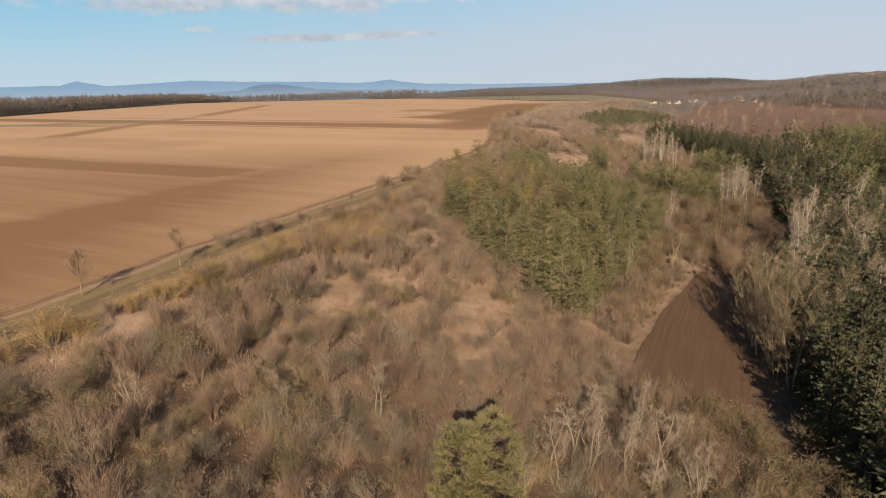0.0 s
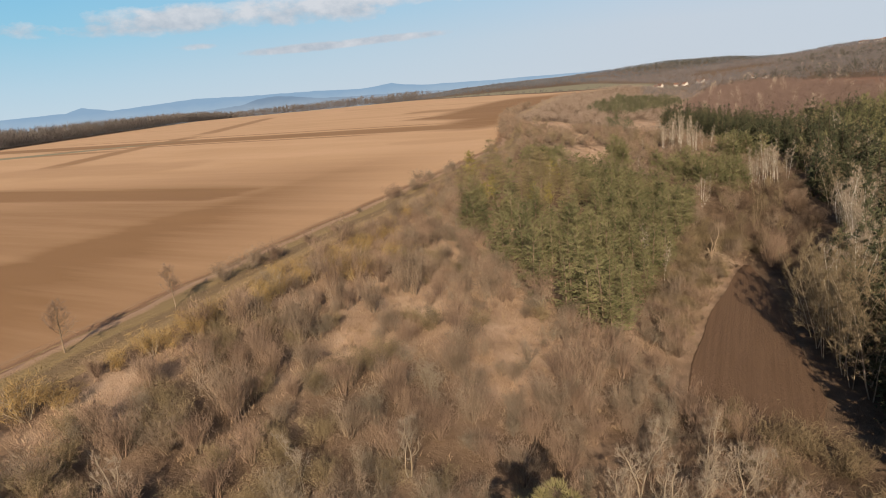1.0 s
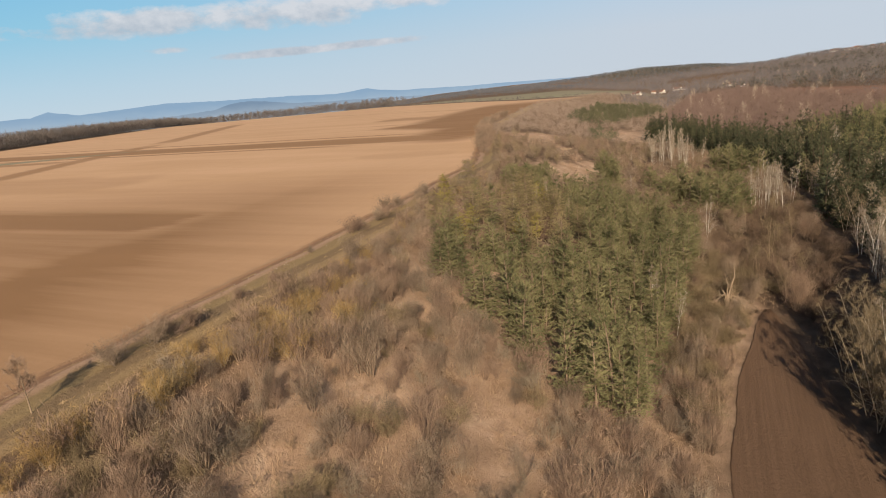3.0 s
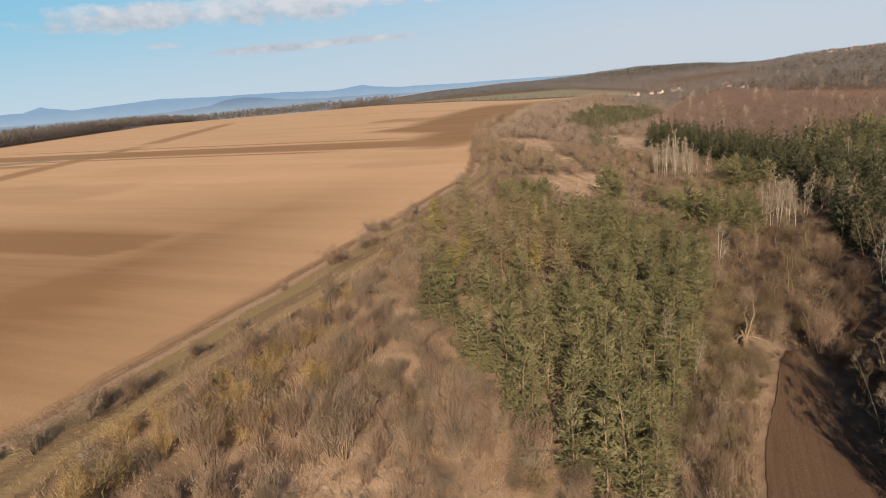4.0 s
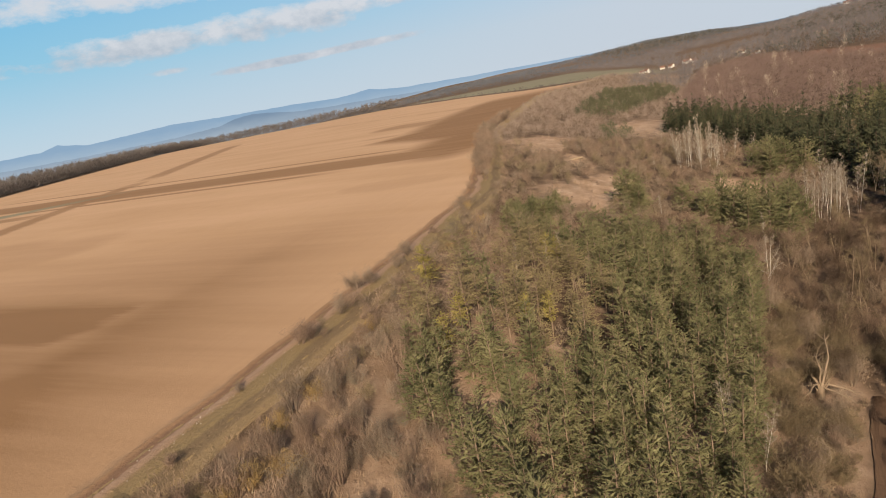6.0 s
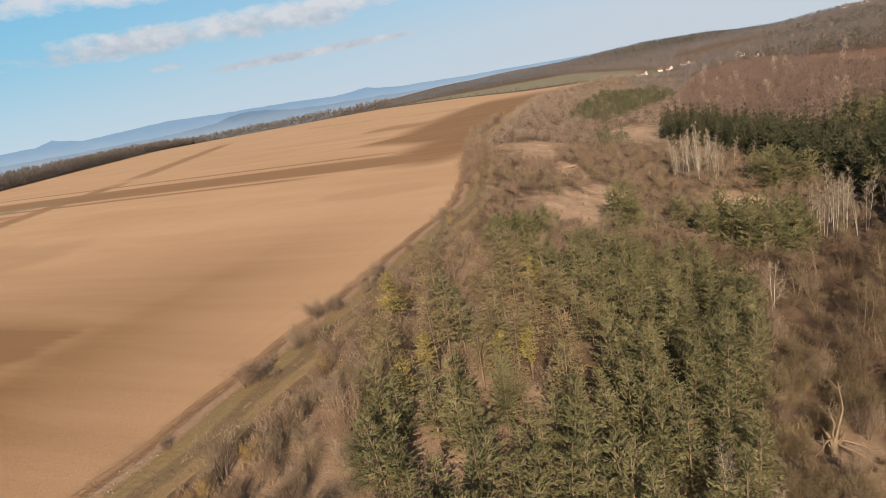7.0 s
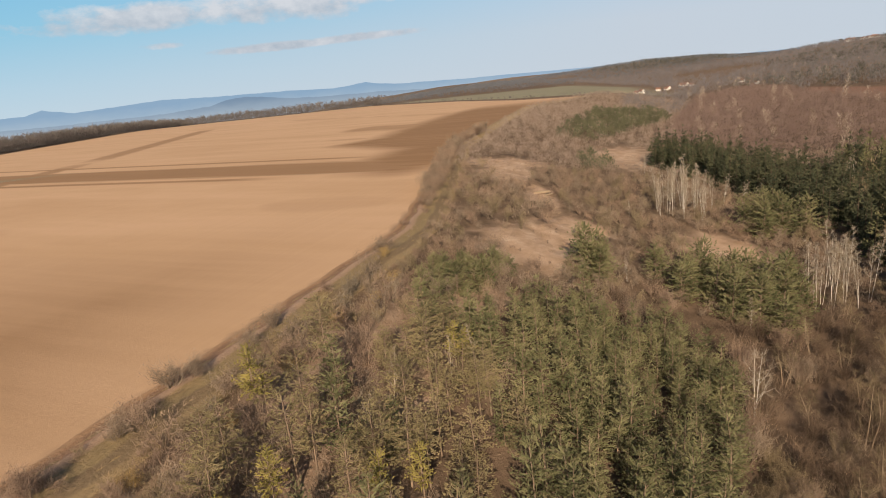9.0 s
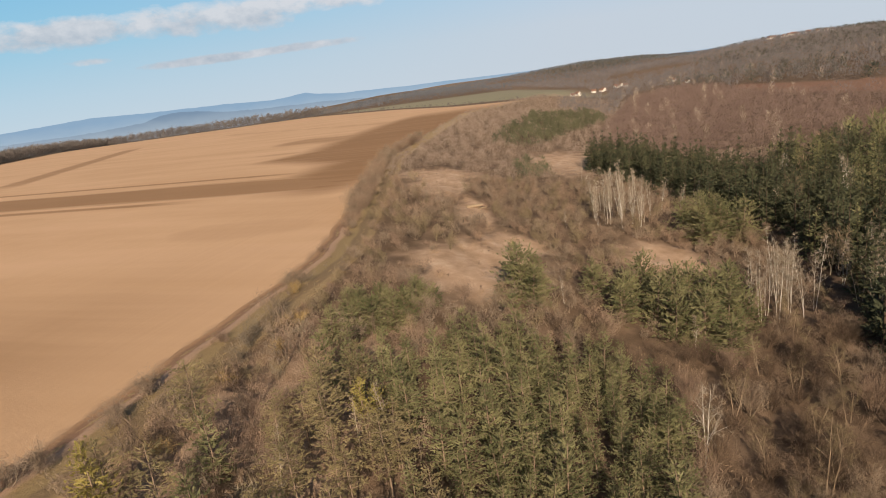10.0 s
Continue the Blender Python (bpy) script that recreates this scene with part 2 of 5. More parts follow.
def land(x, y):
    x, y = np.asarray(x, float), np.asarray(y, float)
    a, b = edge_x(y), vale_x(y)
    top = np.interp(y, [-200, 0, 75, 150, 390, 800, 1300], [8, 10, 11.5, 13.3, 15.5, 16, 16])
    low = np.interp(y, [-100, 60, 120, 200, 280, 500, 900, 1500], [-12, -9.5, -8.3, -5, -1, 3, 8, 10])
    u = np.clip((x - a - 4) / (b - a - 10), 0, 1)
    z = top + (low - top) * (0.4 * u + 0.6 * sstep(u))
    over = np.clip(x - b - 6, 0, 394)
    z = z + 0.075 * over * sstep((x - b) / 60)
    z = z + 17 * np.exp(-((x - 905) / 170) ** 2 - ((y - 1385) / 190) ** 2)
    # the plateau falls away to the west and north, hills rise to the north-east
    west = np.maximum(-430 - x, 0)
    z = z - 75 * sstep(west / 900)
    r = np.hypot(x, y)
    az = np.degrees(np.arctan2(x, np.maximum(y, 1e-6)))
    az = np.where(y <= 0, np.sign(x) * 90, az)
    far = np.interp(az, [-60, -10, -4, 1, 8, 14, 18, 23, 25, 28, 33, 38, 42, 60], [-60, -60, -15, 10, 23, 30, 42, 43, 35, 27, 30, 41, 44, 46])
    z = z + (far - z) * sstep((r - 1150) / 1250)
    z = z + sstep((r - 1000) / 600) * 7 * np.sin(x * 0.006 + 1) * np.sin(y * 0.005) * sstep((az + 5) / 10)
    return z


def in_field(x, y):
    """1 inside the tilled field, falling to 0 over its edge."""
    e = np.clip((edge_x(y) - 1.5 - x) / 1.5, 0, 1)
    left = np.clip((x + 430 + 0.04 * (y - 900)) / 8, 0, 1)
    end = np.interp(x, [-430, -80, 60, 125, 200, 260], [1310, 1240, 1040, 870, 790, 760])
    return e * left * np.clip((end - y) / 8, 0, 1)


STRIPS = [  # broad soft moist patches: from, to, half width, strength
    (-20, 590, 60, 560, 24, 0.6), (8, 340, 34, 400, 20, 0.8),
    (-22, 286, 8, 276, 8, 0.22), (-140, 905, 40, 700, 12, 0.3),
    (-110, 240, -30, 225, 22, 0.25), (-300, 330, -120, 270, 24, 0.3), (-20, 470, 5, 440, 9, 0.6), (-60, 520, -20, 500, 6, 0.4),
]


def moist(x, y):
    near = sstep((x - (-72 + (y - 152) * 0.5)) / 14)
    from_edge = np.clip((edge_x(y) - x - 3) / 42, 0, 1)
    w = 0.24 * sstep((125 - y) / 50) + sstep((290 - y) / 130) * (near * (0.17 + 0.28 * sstep((178 - y) / 60) + 0.68 * from_edge ** 1.2) + (1 - near) * 0.66)
    tri = np.interp(y, [330, 366, 410, 440, 465, 490, 587, 691, 800], [10, -12, 6, -14, -36, -11, 10, 42, 80])
    w = np.maximum(w, 0.88 * sstep((x - tri + 16) / 32) * (y > 345) * sstep((830 - y) / 130))
    wob = 5 * np.sin(x * 0.045 + y * 0.02) + 3 * np.sin(x * 0.12 - y * 0.07)
    for x0, y0, x1, y1, half, amount in STRIPS:
        dx, dy = x1 - x0, y1 - y0
        s = np.clip(((x - x0) * dx + (y - y0) * dy) / (dx * dx + dy * dy), 0, 1)
        d = np.hypot(x - x0 - s * dx, y - y0 - s * dy) + wob * min(1, half / 12)
        w = np.maximum(w, amount * sstep(1.25 - d / (half * 1.15)))
    return w


def plot_edges(y):
    """West and east edge of the small ploughed plot in the valley."""
    return np.interp(y, [70, 87, 96, 109, 124, 138, 143], [21, 28, 32.5, 39, 48, 57.5, 61]), np.interp(y, [70, 82, 87, 109, 130, 139, 143], [40, 43.5, 47, 54, 60, 61.6, 62])


def inside(x, y, corners):
    """Whether points lie in a polygon."""
    hit = np.zeros(np.shape(x), bool)
    n = len(corners)
    for i in range(n):
        (xa, ya), (xb, yb) = corners[i], corners[(i + 1) % n]
        cross = ((ya > y) != (yb > y)) & (x < (xb - xa) * (y - ya) / (yb - ya + 1e-12) + xa)
        hit ^= cross
    return hit


def blob(x, y, cx, cy, rx, ry, turn=0.0):
    c, s = math.cos(radians(turn)), math.sin(radians(turn))
    u, v = (x - cx) * c + (y - cy) * s, -(x - cx) * s + (y - cy) * c
    ragged = 0.14 * np.sin(x * 0.7 + 1.6 * np.sin(y * 0.41)) + 0.12 * np.sin(y * 0.9 - 1.3 * np.sin(x * 0.53))
    return sstep(1.6 - np.hypot(u / rx, v / ry) + ragged)


def bare_patch(x, y):
    """Small bare patches between the shrubs of the slope."""
    g = 0
    for cx, cy, rx, ry in ((6, 81, 1.5, 3), (6, 96, 3, 5), (8, 90, 2.5, 4), (-11, 96, 3.5, 3), (-5, 97, 3, 2.5), (5, 123, 3.5, 3), (-3, 118, 2.5, 4), (19, 101, 4, 2), (4, 79, 2.5, 3), (-38.5, 63, 2.4, 12), (-15, 82, 2.5, 8), (-33, 75, 2, 5), (-23, 62, 1.5, 3)):
        g = np.maximum(g, blob(x, y, cx, cy, rx, ry, -20))
    return g


def glade(x, y):
    """How open and grassy the ground is."""
    g = blob(x, y, -2, 96, 22, 15, 25)
    for q in ((-37, 64, 4, 14, -15), (-15, 82, 5, 11, -25), (6, 92, 7, 12, 0), (47, 233, 12, 15, -25), (57, 250, 8, 7, 0), (50, 322, 9, 22, -6), (54, 279, 4, 16, -4), (52, 342, 14, 12, 0), (93, 246, 9, 11, 0), (8, 124, 8, 10, 0), (112, 385, 14, 30, -20)):
        g = np.maximum(g, blob(x, y, *q))
    return g


def lines_of(parts):
    out = []
    for a, b, n in parts:
        out.extend(np.linspace(a, b, n, endpoint=False))
    return np.array(out + [parts[-1][1]])


def mesh_object(name, verts, faces, mat, smooth=False):
    me = bpy.data.meshes.new(name)
    me.from_pydata(verts, [], faces)
    me.materials.append(mat)
    if smooth:
        me.polygons.foreach_set("use_smooth", [True] * len(me.polygons))
    me.update()
    return new(name, me)


def grid_faces(ny, nx):
    i = np.arange(ny - 1)[:, None] * nx + np.arange(nx - 1)[None, :]
    return np.stack([i, i + 1, i + nx + 1, i + nx], -1).reshape(-1, 4).tolist()


def build_ground():
    xs = lines_of([(-4900, -1200, 14), (-1200, -450, 18), (-450, -70, 84), (-70, 120, 95), (120, 450, 45), (450, 1300, 32), (1300, 4900, 16)])
    ys = lines_of([(-1500, -100, 12), (-100, 30, 30), (30, 260, 125), (260, 650, 100), (650, 1350, 60), (1350, 2600, 32), (2600, 4900, 10)])
    X, Y = np.meshgrid(xs, ys)
    Z = land(X, Y)
    rough = sstep((X - edge_x(Y) - 9) / 6) * sstep((700 - Y) / 300)
    west, east = plot_edges(Y)
    rough = rough * (1 - sstep((X - west + 5) / 3) * sstep((east + 5 - X) / 3) * sstep((Y - 72) / 3) * sstep((148 - Y) / 3))
    Z = Z + rough * (0.35 * np.sin(X * 0.9 + 1.7 * np.sin(Y * 0.31)) * np.sin(Y * 0.7) + 0.25 * np.sin(X * 0.37 + Y * 0.21))
    ob = mesh_object("ground", np.stack([X, Y, Z], -1).reshape(-1, 3).tolist(), grid_faces(len(ys), len(xs)), GROUND, True)
    x, y = X.ravel(), Y.ravel()
    fld = in_field(x, y)
    s = x - edge_x(y)
    verge = sstep((s + 2) / 1.5) * sstep((9 - s) / 3) * (y < 800)
    west, east = plot_edges(y)
    path = np.exp(-((x - west + 1.0) / 0.8) ** 2) * 0.4 * (y > 66) * (y < 146)
    track = 0.0 + inside(x, y, RED_FIELD)
    dry = np.maximum(np.maximum(glade(x, y) * np.where(y < 206, 0.7, 1.0), bare_patch(x, y)), path)
    dry = np.maximum(dry, np.interp(y, [60, 85, 100, 205], [0.15, 0.2, 0.5, 0.5]) * sstep((s - 8) / 4) * np.where(y < 150, x < west, s < 32) * (y > 55) * (y < 205))
    green = sstep((in_green(x, y)))
    zone = np.stack([fld, np.clip(track, 0, 1), verge, np.ones_like(x)], -1)
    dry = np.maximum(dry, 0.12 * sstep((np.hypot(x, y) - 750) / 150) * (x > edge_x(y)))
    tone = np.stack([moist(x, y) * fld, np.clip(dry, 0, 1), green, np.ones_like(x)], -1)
    for name, data in (("zone", zone), ("tone", tone)):
        a = ob.data.color_attributes.new(name, "FLOAT_COLOR", "POINT")
        a.data.foreach_set("color", data.astype(np.float32).ravel())
    tagged(ob, "pale tilled field, dry grassy slope and leaf-littered valley floor", "ground", kind="structure")


RED_FIELD = [(300, 415), (300, 460), (303, 510), (316, 595), (334, 622), (339, 560), (339, 500), (343, 470), (335, 430)]


def in_green(x, y):
    a = blob(x, y, -320, 420, 105, 11, 14)
    far = np.clip((y - np.interp(x, [-80, 60, 125, 200, 260], [1290, 1090, 920, 840, 810])) / 15, 0, 1) * np.clip((1310 - y) / 60, 0, 1) * np.clip((x + 60) / 60, 0, 1) * np.clip((330 - x) / 60, 0, 1)
    return np.maximum(a, far)


build_ground()


def build_plot():
    n, k = 150, 150
    ys = np.linspace(77, 142.8, n)
    west, east = plot_edges(ys)
    u = np.linspace(0, 1, k)
    west = west + 0.25 * np.sin(ys * 0.31) + 0.05 * np.sin(ys * 1.7 + 1)
    X = west[:, None] + (east - west)[:, None] * u
    Y = np.repeat(ys[:, None], k, 1)
    wide = X - west[:, None]
    Z = land(X, Y) + 0.15 + np.random.default_rng(4).normal(size=X.shape) * 0.028
    Z[:, 0] -= 0.1
    Z[:, -1] -= 0.1
    Z[0] -= 0.16
    Z[-1] -= 0.16
    ob = mesh_object("ploughed_plot", np.stack([X, Y, Z], -1).reshape(-1, 3).tolist(), grid_faces(n, k), PLOUGH, True)
    tagged(ob, "small dark brown ploughed plot with straight furrows", "ploughed field", kind="structure")


build_plot()


def verge_material():
    m, t, b = material("verge_ground")
    p = position(t)
    uv = t.nodes.new("ShaderNodeSeparateXYZ")
    t.links.new(t.nodes.new("ShaderNodeTexCoord").outputs["UV"], uv.inputs[0])
    fine = noise_of(t, p, 1.6, 6.0, 0.7)
    big = noise_of(t, p, 0.12, 4.0)
    f = calc(t, "ADD", uv.outputs[0], calc(t, "MULTIPLY", calc(t, "SUBTRACT", fine, 0.5), 0.10))
    f = calc(t, "ADD", f, calc(t, "MULTIPLY", calc(t, "SUBTRACT", big, 0.5), 0.14))
    col = ramp(t, f, [(0.0, (0.47, 0.29, 0.165)), (0.08, (0.42, 0.25, 0.145)), (0.14, (0.27, 0.155, 0.10)), (0.22, (0.30, 0.175, 0.115)), (0.27, (0.50, 0.335, 0.235)), (0.35, (0.46, 0.305, 0.205)), (0.41, (0.31, 0.225, 0.115)), (0.60, (0.33, 0.245, 0.125)), (0.66, (0.215, 0.155, 0.095)), (0.80, (0.235, 0.17, 0.10)), (0.86, (0.35, 0.255, 0.14)), (1.0, (0.33, 0.24, 0.135))])
    col = mix(t, calc(t, "MULTIPLY", noise_of(t, p, 5.0, 5.0, 0.75), 0.5), col, (0.22, 0.15, 0.085))
    t.links.new(col, b.inputs["Base Color"])
    bump(t, b, fine, 0.8, 0.3)
    return m


def build_verge():
    """Furrow, stony headland, grass strip and wheel track along the field."""
    ys = np.linspace(20, 420, 420)
    u = np.linspace(0, 1, 34)
    S = -3.0 + 11.5 * u
    Y = np.repeat(ys[:, None], 34, 1)
    wander = 0.5 * np.sin(Y * 0.11) + 0.3 * np.sin(Y * 0.37 + 1)
    X = edge_x(Y) + S[None] + wander
    Z = land(X, Y) + 0.10
    Z += -0.10 * np.exp(-((S + 0.9) / 0.8) ** 2)[None] + 0.07 * np.exp(-((S - 0.4) / 0.7) ** 2)[None] - 0.07 * np.exp(-((S - 5.5) / 0.7) ** 2)[None]
    Z += 0.05 * np.sin(X * 2.1 + Y * 1.3) * np.sin(Y * 0.9) + 0.04 * np.sin(X * 5.3 - Y * 2.9)
    Z[:, 0] -= 0.25
    Z[:, -1] -= 0.35
    ob = mesh_object("field_verge", np.stack([X, Y, Z], -1).reshape(-1, 3).tolist(), grid_faces(420, 34), verge_material(), True)
    layer = ob.data.uv_layers.new(name="UVMap")
    idx = np.zeros(len(ob.data.loops), np.int32)
    ob.data.loops.foreach_get("vertex_index", idx)
    U = np.repeat(u[None], 420, 0).ravel()
    layer.data.foreach_set("uv", np.stack([U[idx], Y.ravel()[idx] * 0.1], -1).astype(np.float32).ravel())
    tagged(ob, "grassy field verge with a plough furrow and wheel track", "verge", kind="structure")


build_verge()


# ---- plant geometry ----
class Geo:
    def __init__(self):
        self.v, self.f, self.n = [], [], 0

    def add(self, verts, faces):
        self.f.append(np.asarray(faces) + self.n)
        self.v.append(np.asarray(verts, float))
        self.n += len(verts)

    def tube(self, pts, radii, sides=5):
        pts = np.asarray(pts, float)
        d = np.gradient(pts, axis=0)
        d /= np.linalg.norm(d, axis=1)[:, None] + 1e-9
        ref = np.array([1.0, 0, 0]) if abs(d[0][0]) < 0.8 else np.array([0, 1.0, 0])
        a = np.cross(d, ref)
        a /= np.linalg.norm(a, axis=1)[:, None]
        b = np.cross(d, a)
        ang = np.arange(sides) * 2 * math.pi / sides
        ring = a[:, None] * np.cos(ang)[None, :, None] + b[:, None] * np.sin(ang)[None, :, None]
        v = (pts[:, None] + ring * np.asarray(radii)[:, None, None]).reshape(-1, 3)
        i = np.arange(len(pts) - 1)[:, None] * sides
        j, j2 = np.arange(sides), (np.arange(sides) + 1) % sides
        q = np.stack([i + j, i + j2, i + sides + j2, i + sides + j], -1).reshape(-1, 4)
        self.add(v, np.concatenate([q[:, :3], q[:, [0, 2, 3]]]))

    def slivers(self, base, way, width, rng, tip=0.0):
        """One thin leaf, twig or needle tuft for each base point."""
        base, way = np.asarray(base, float), np.asarray(way, float)
        side = np.cross(way, rng.normal(size=base.shape))
        side /= np.linalg.norm(side, axis=1)[:, None] + 1e-9
        side *= np.asarray(width).reshape(-1, 1) / 2
        n = len(base)
        v = np.stack([base - side, base + side, base + way], 1).reshape(-1, 3)
        self.add(v, np.arange(3 * n).reshape(-1, 3))

    def mesh(self, name, mat, smooth=False):
        v, f = np.concatenate(self.v), np.concatenate(self.f)
        me = bpy.data.meshes.new(name)
        me.vertices.add(len(v))
        me.vertices.foreach_set("co", v.astype(np.float32).ravel())
        me.loops.add(len(f) * 3)
        me.loops.foreach_set("vertex_index", f.astype(np.int32).ravel())
        me.polygons.add(len(f))
        me.polygons.foreach_set("loop_start", np.arange(0, len(f) * 3, 3, dtype=np.int32))
        me.update(calc_edges=True)
        if smooth:
            me.polygons.foreach_set("use_smooth", [True] * len(f))
        me.materials.append(mat)
        me.validate()
        return me


def thing(name, parts, label, category, group=""):
    """An empty at the base that carries one mesh a part."""
    base = new(name)
    for part_name, geo, mat, smooth in parts:
        ob = new(part_name, geo.mesh(part_name, mat, smooth))
        ob.parent = base
    return tagged(base, label, category, group)


class Planter:
    """Sets single things up to a number, and keeps the places of the rest for one joined mesh."""

    def __init__(self, ob, parts=(), most=10 ** 6):
        self.ob, self.used, self.parts, self.most, self.rest = ob, 0, parts, most, []

    def put(self, x, y, scale=1.0, turn=0.0, tall=1.0, sink=0.15, lean=0.0):
        z = float(land(x, y)) - sink
        m = pose(x, y, z, lean, 0, turn) @ Matrix.Diagonal((scale, scale, scale * tall, 1))
        self.used += 1
        if self.used > self.most:
            self.rest.append(np.array(m))
        elif self.used > 1:
            copy_thing(self.ob, m)
        else:
            self.first = m

    def done(self):
        if self.used and self.most:
            self.ob.matrix_basis = self.first
        else:
            for o in list(self.ob.children_recursive):
                bpy.data.objects.remove(o)
            bpy.data.objects.remove(self.ob)


def join_rest(name, label, category, planters):
    """One mesh of all the plants past the counted ones."""
    V, F, K, mats, n = [], [], [], [], 0
    for p in planters:
        if not p.rest:
            continue
        M = np.stack(p.rest)
        for part_name, geo, mat, smooth in p.parts:
            if mat not in mats:
                mats.append(mat)
            v, f = np.concatenate(geo.v), np.concatenate(geo.f)
            w = np.einsum("nij,vj->nvi", M[:, :3, :3], v) + M[:, None, :3, 3]
            V.append(w.reshape(-1, 3))
            F.append((f[None] + (np.arange(len(M)) * len(v))[:, None, None]).reshape(-1, 3) + n)
            K.append(np.full(len(f) * len(M), mats.index(mat)))
            n += len(v) * len(M)
    g = Geo()
    g.v, g.f = V, F
    me = g.mesh(name, mats[0])
    for mat in mats[1:]:
        me.materials.append(mat)
    me.polygons.foreach_set("material_index", np.concatenate(K).astype(np.int32))
    return tagged(new(name, me), label, category, kind="stuff")


def unit(v):
    return v / (np.linalg.norm(v, axis=-1, keepdims=True) + 1e-9)


def across_of(d):
    return np.array([-d[1], d[0], 0.0])


def pine(seed, h, reach, whorls, needles, needle_mat, bare=0.3, thin=1.0, width=0.17, taper=0.85, boughs=True, name="pine_tree", label="olive-green pine tree with a conical crown", group="pines", most=10 ** 6, bark=None, flat=0.0, gap=0.42):
    """Whorls of boughs, each an upswept plate of needle tufts. flat: how level the boughs lie; gap: how far between tufts along a bough."""
    rng = np.random.default_rng(seed)
    trunk, crown = Geo(), Geo()
    s = np.linspace(0, 1, 5)
    bend = rng.normal(size=2) * 0.25
    pts = np.stack([bend[0] * s ** 2, bend[1] * s ** 2, s * h * 0.98], 1)
    trunk.tube(pts, 0.0125 * h * (1 - 0.9 * s) + 0.015, 5)
    C, D, N, P, L, G = [], [], [], [], [], []
    side_bias = rng.uniform(0, 7)
    for k in range(whorls):
        q = (k + rng.uniform(0, 0.7)) / whorls
        z = h * (bare + (1 - bare) * q)
        shape = (1 - q ** 6) ** 0.5 if taper < 0.4 else (1 - q) ** taper
        r = (reach * min(1.0, 0.6 + q * 2.5) * shape + 0.22) * rng.uniform(0.8, 1.12)
        n = max(3, int(round((6 - 2.0 * q) * thin)))
        a0 = rng.uniform(0, 7)
        for j in range(n):
            a = a0 + j * 2 * math.pi / n + rng.normal() * 0.25
            rise = (-0.08 + 0.75 * q ** 1.5) * (1 - 0.7 * flat) * (0.5 if taper < 0.4 else 1.0) + rng.normal() * 0.09
            o = np.array([bend[0] * (z / h) ** 2, bend[1] * (z / h) ** 2, z + rng.normal() * 0.3 * (1 - flat * 0.8) * h / whorls])
            rr = r * rng.uniform(0.65, 1.15) * (1 + 0.15 * math.cos(a - side_bias))
            d = np.array([math.cos(a), math.sin(a), rise])
            up = 0.16 * rr * (1 - 0.6 * flat)
            tip = o + d * rr + np.array([0, 0, up])
            if boughs:
                trunk.tube([o, tip], [0.028 * (1 - q) + 0.018, 0.008], 3)
            for v in rng.normal(size=(4 + int(rr * (1.2 if boughs else 0.4)), 3)):
                P.append(o + d * rr * rng.uniform(0.05, 0.62) + v * 0.06 * rr)
                L.append((unit(d + v * 0.45 + np.array([0, 0, 0.25])) * rng.uniform(0.4, 0.65)) * min(rr, 1.3 + 1.2 * (not boughs)))
                G.append(min(rr * 0.13 + 0.06, 0.13 if taper < 0.4 else 0.22) if boughs else min(rr * 0.2 + 0.08, 0.6))
            m = max(2, int(round(rr / gap)))
            f = np.linspace(0.34 + 0.22 * flat, 1.0, m) + rng.normal(size=m) * 0.04
            across = across_of(d)
            wide = rng.normal(size=m) * 0.17 * rr * np.sin(np.clip(f, 0.1, 0.95) * math.pi) ** 0.5
            c = o + d * rr * f[:, None] + across * wide[:, None] + np.array([0, 0, 1.0]) * (up * f ** 2)[:, None]
            C.append(c + rng.normal(size=(m, 3)) * 0.05)
            D.append(np.repeat([d], m, 0) + across * (wide / max(rr, 0.3))[:, None] * 1.5)
            N.append(np.full(m, 1.0 - 0.35 * q))
    C, D, N = np.concatenate(C), np.concatenate(D), np.concatenate(N)
    C, D, N = (np.repeat(v, needles, 0) for v in (C, D, N))
    crown.slivers(np.array(P), np.array(L), np.array(G) * (1 - 0.55 * flat), rng)
    w = unit(D * 0.6 + np.array([0, 0, 0.55 - 0.25 * flat]) + rng.normal(size=D.shape) * np.array([0.55, 0.55, 0.36 - 0.12 * flat]))
    ln = rng.uniform(0.55, 1.1, (len(C), 1)) * (0.30 + 0.085 * reach) * (0.8 if boughs else 1.0) * N[:, None]
    crown.slivers(C - w * ln * 0.3, w * ln, rng.uniform(0.7, 1.3, len(C)) * width, rng)
    w = unit(np.array([0, 0, 1.0]) + rng.normal(size=(9, 3)) * 0.3)
    crown.slivers(np.array([bend[0], bend[1], h]) - np.array([0, 0, 1.0]) * rng.uniform(0.1, 0.9, (9, 1)), w * 0.55, np.full(9, width * 0.9), rng)
    parts = [("trunk", trunk, bark or PINE_BARK, False), ("crown", crown, needle_mat, False)]
    return Planter(thing(name, parts, label, "tree", group), parts, most)


def curve(o, d, ln, n, rng, wild, up):
    pts = [np.array(o, float)]
    d = np.array(d, float)
    for _ in range(n):
        d = d + rng.normal(size=3) * wild + np.array([0, 0, up])
        d /= np.linalg.norm(d)
        pts.append(pts[-1] + d * ln / n)
    return np.array(pts), d


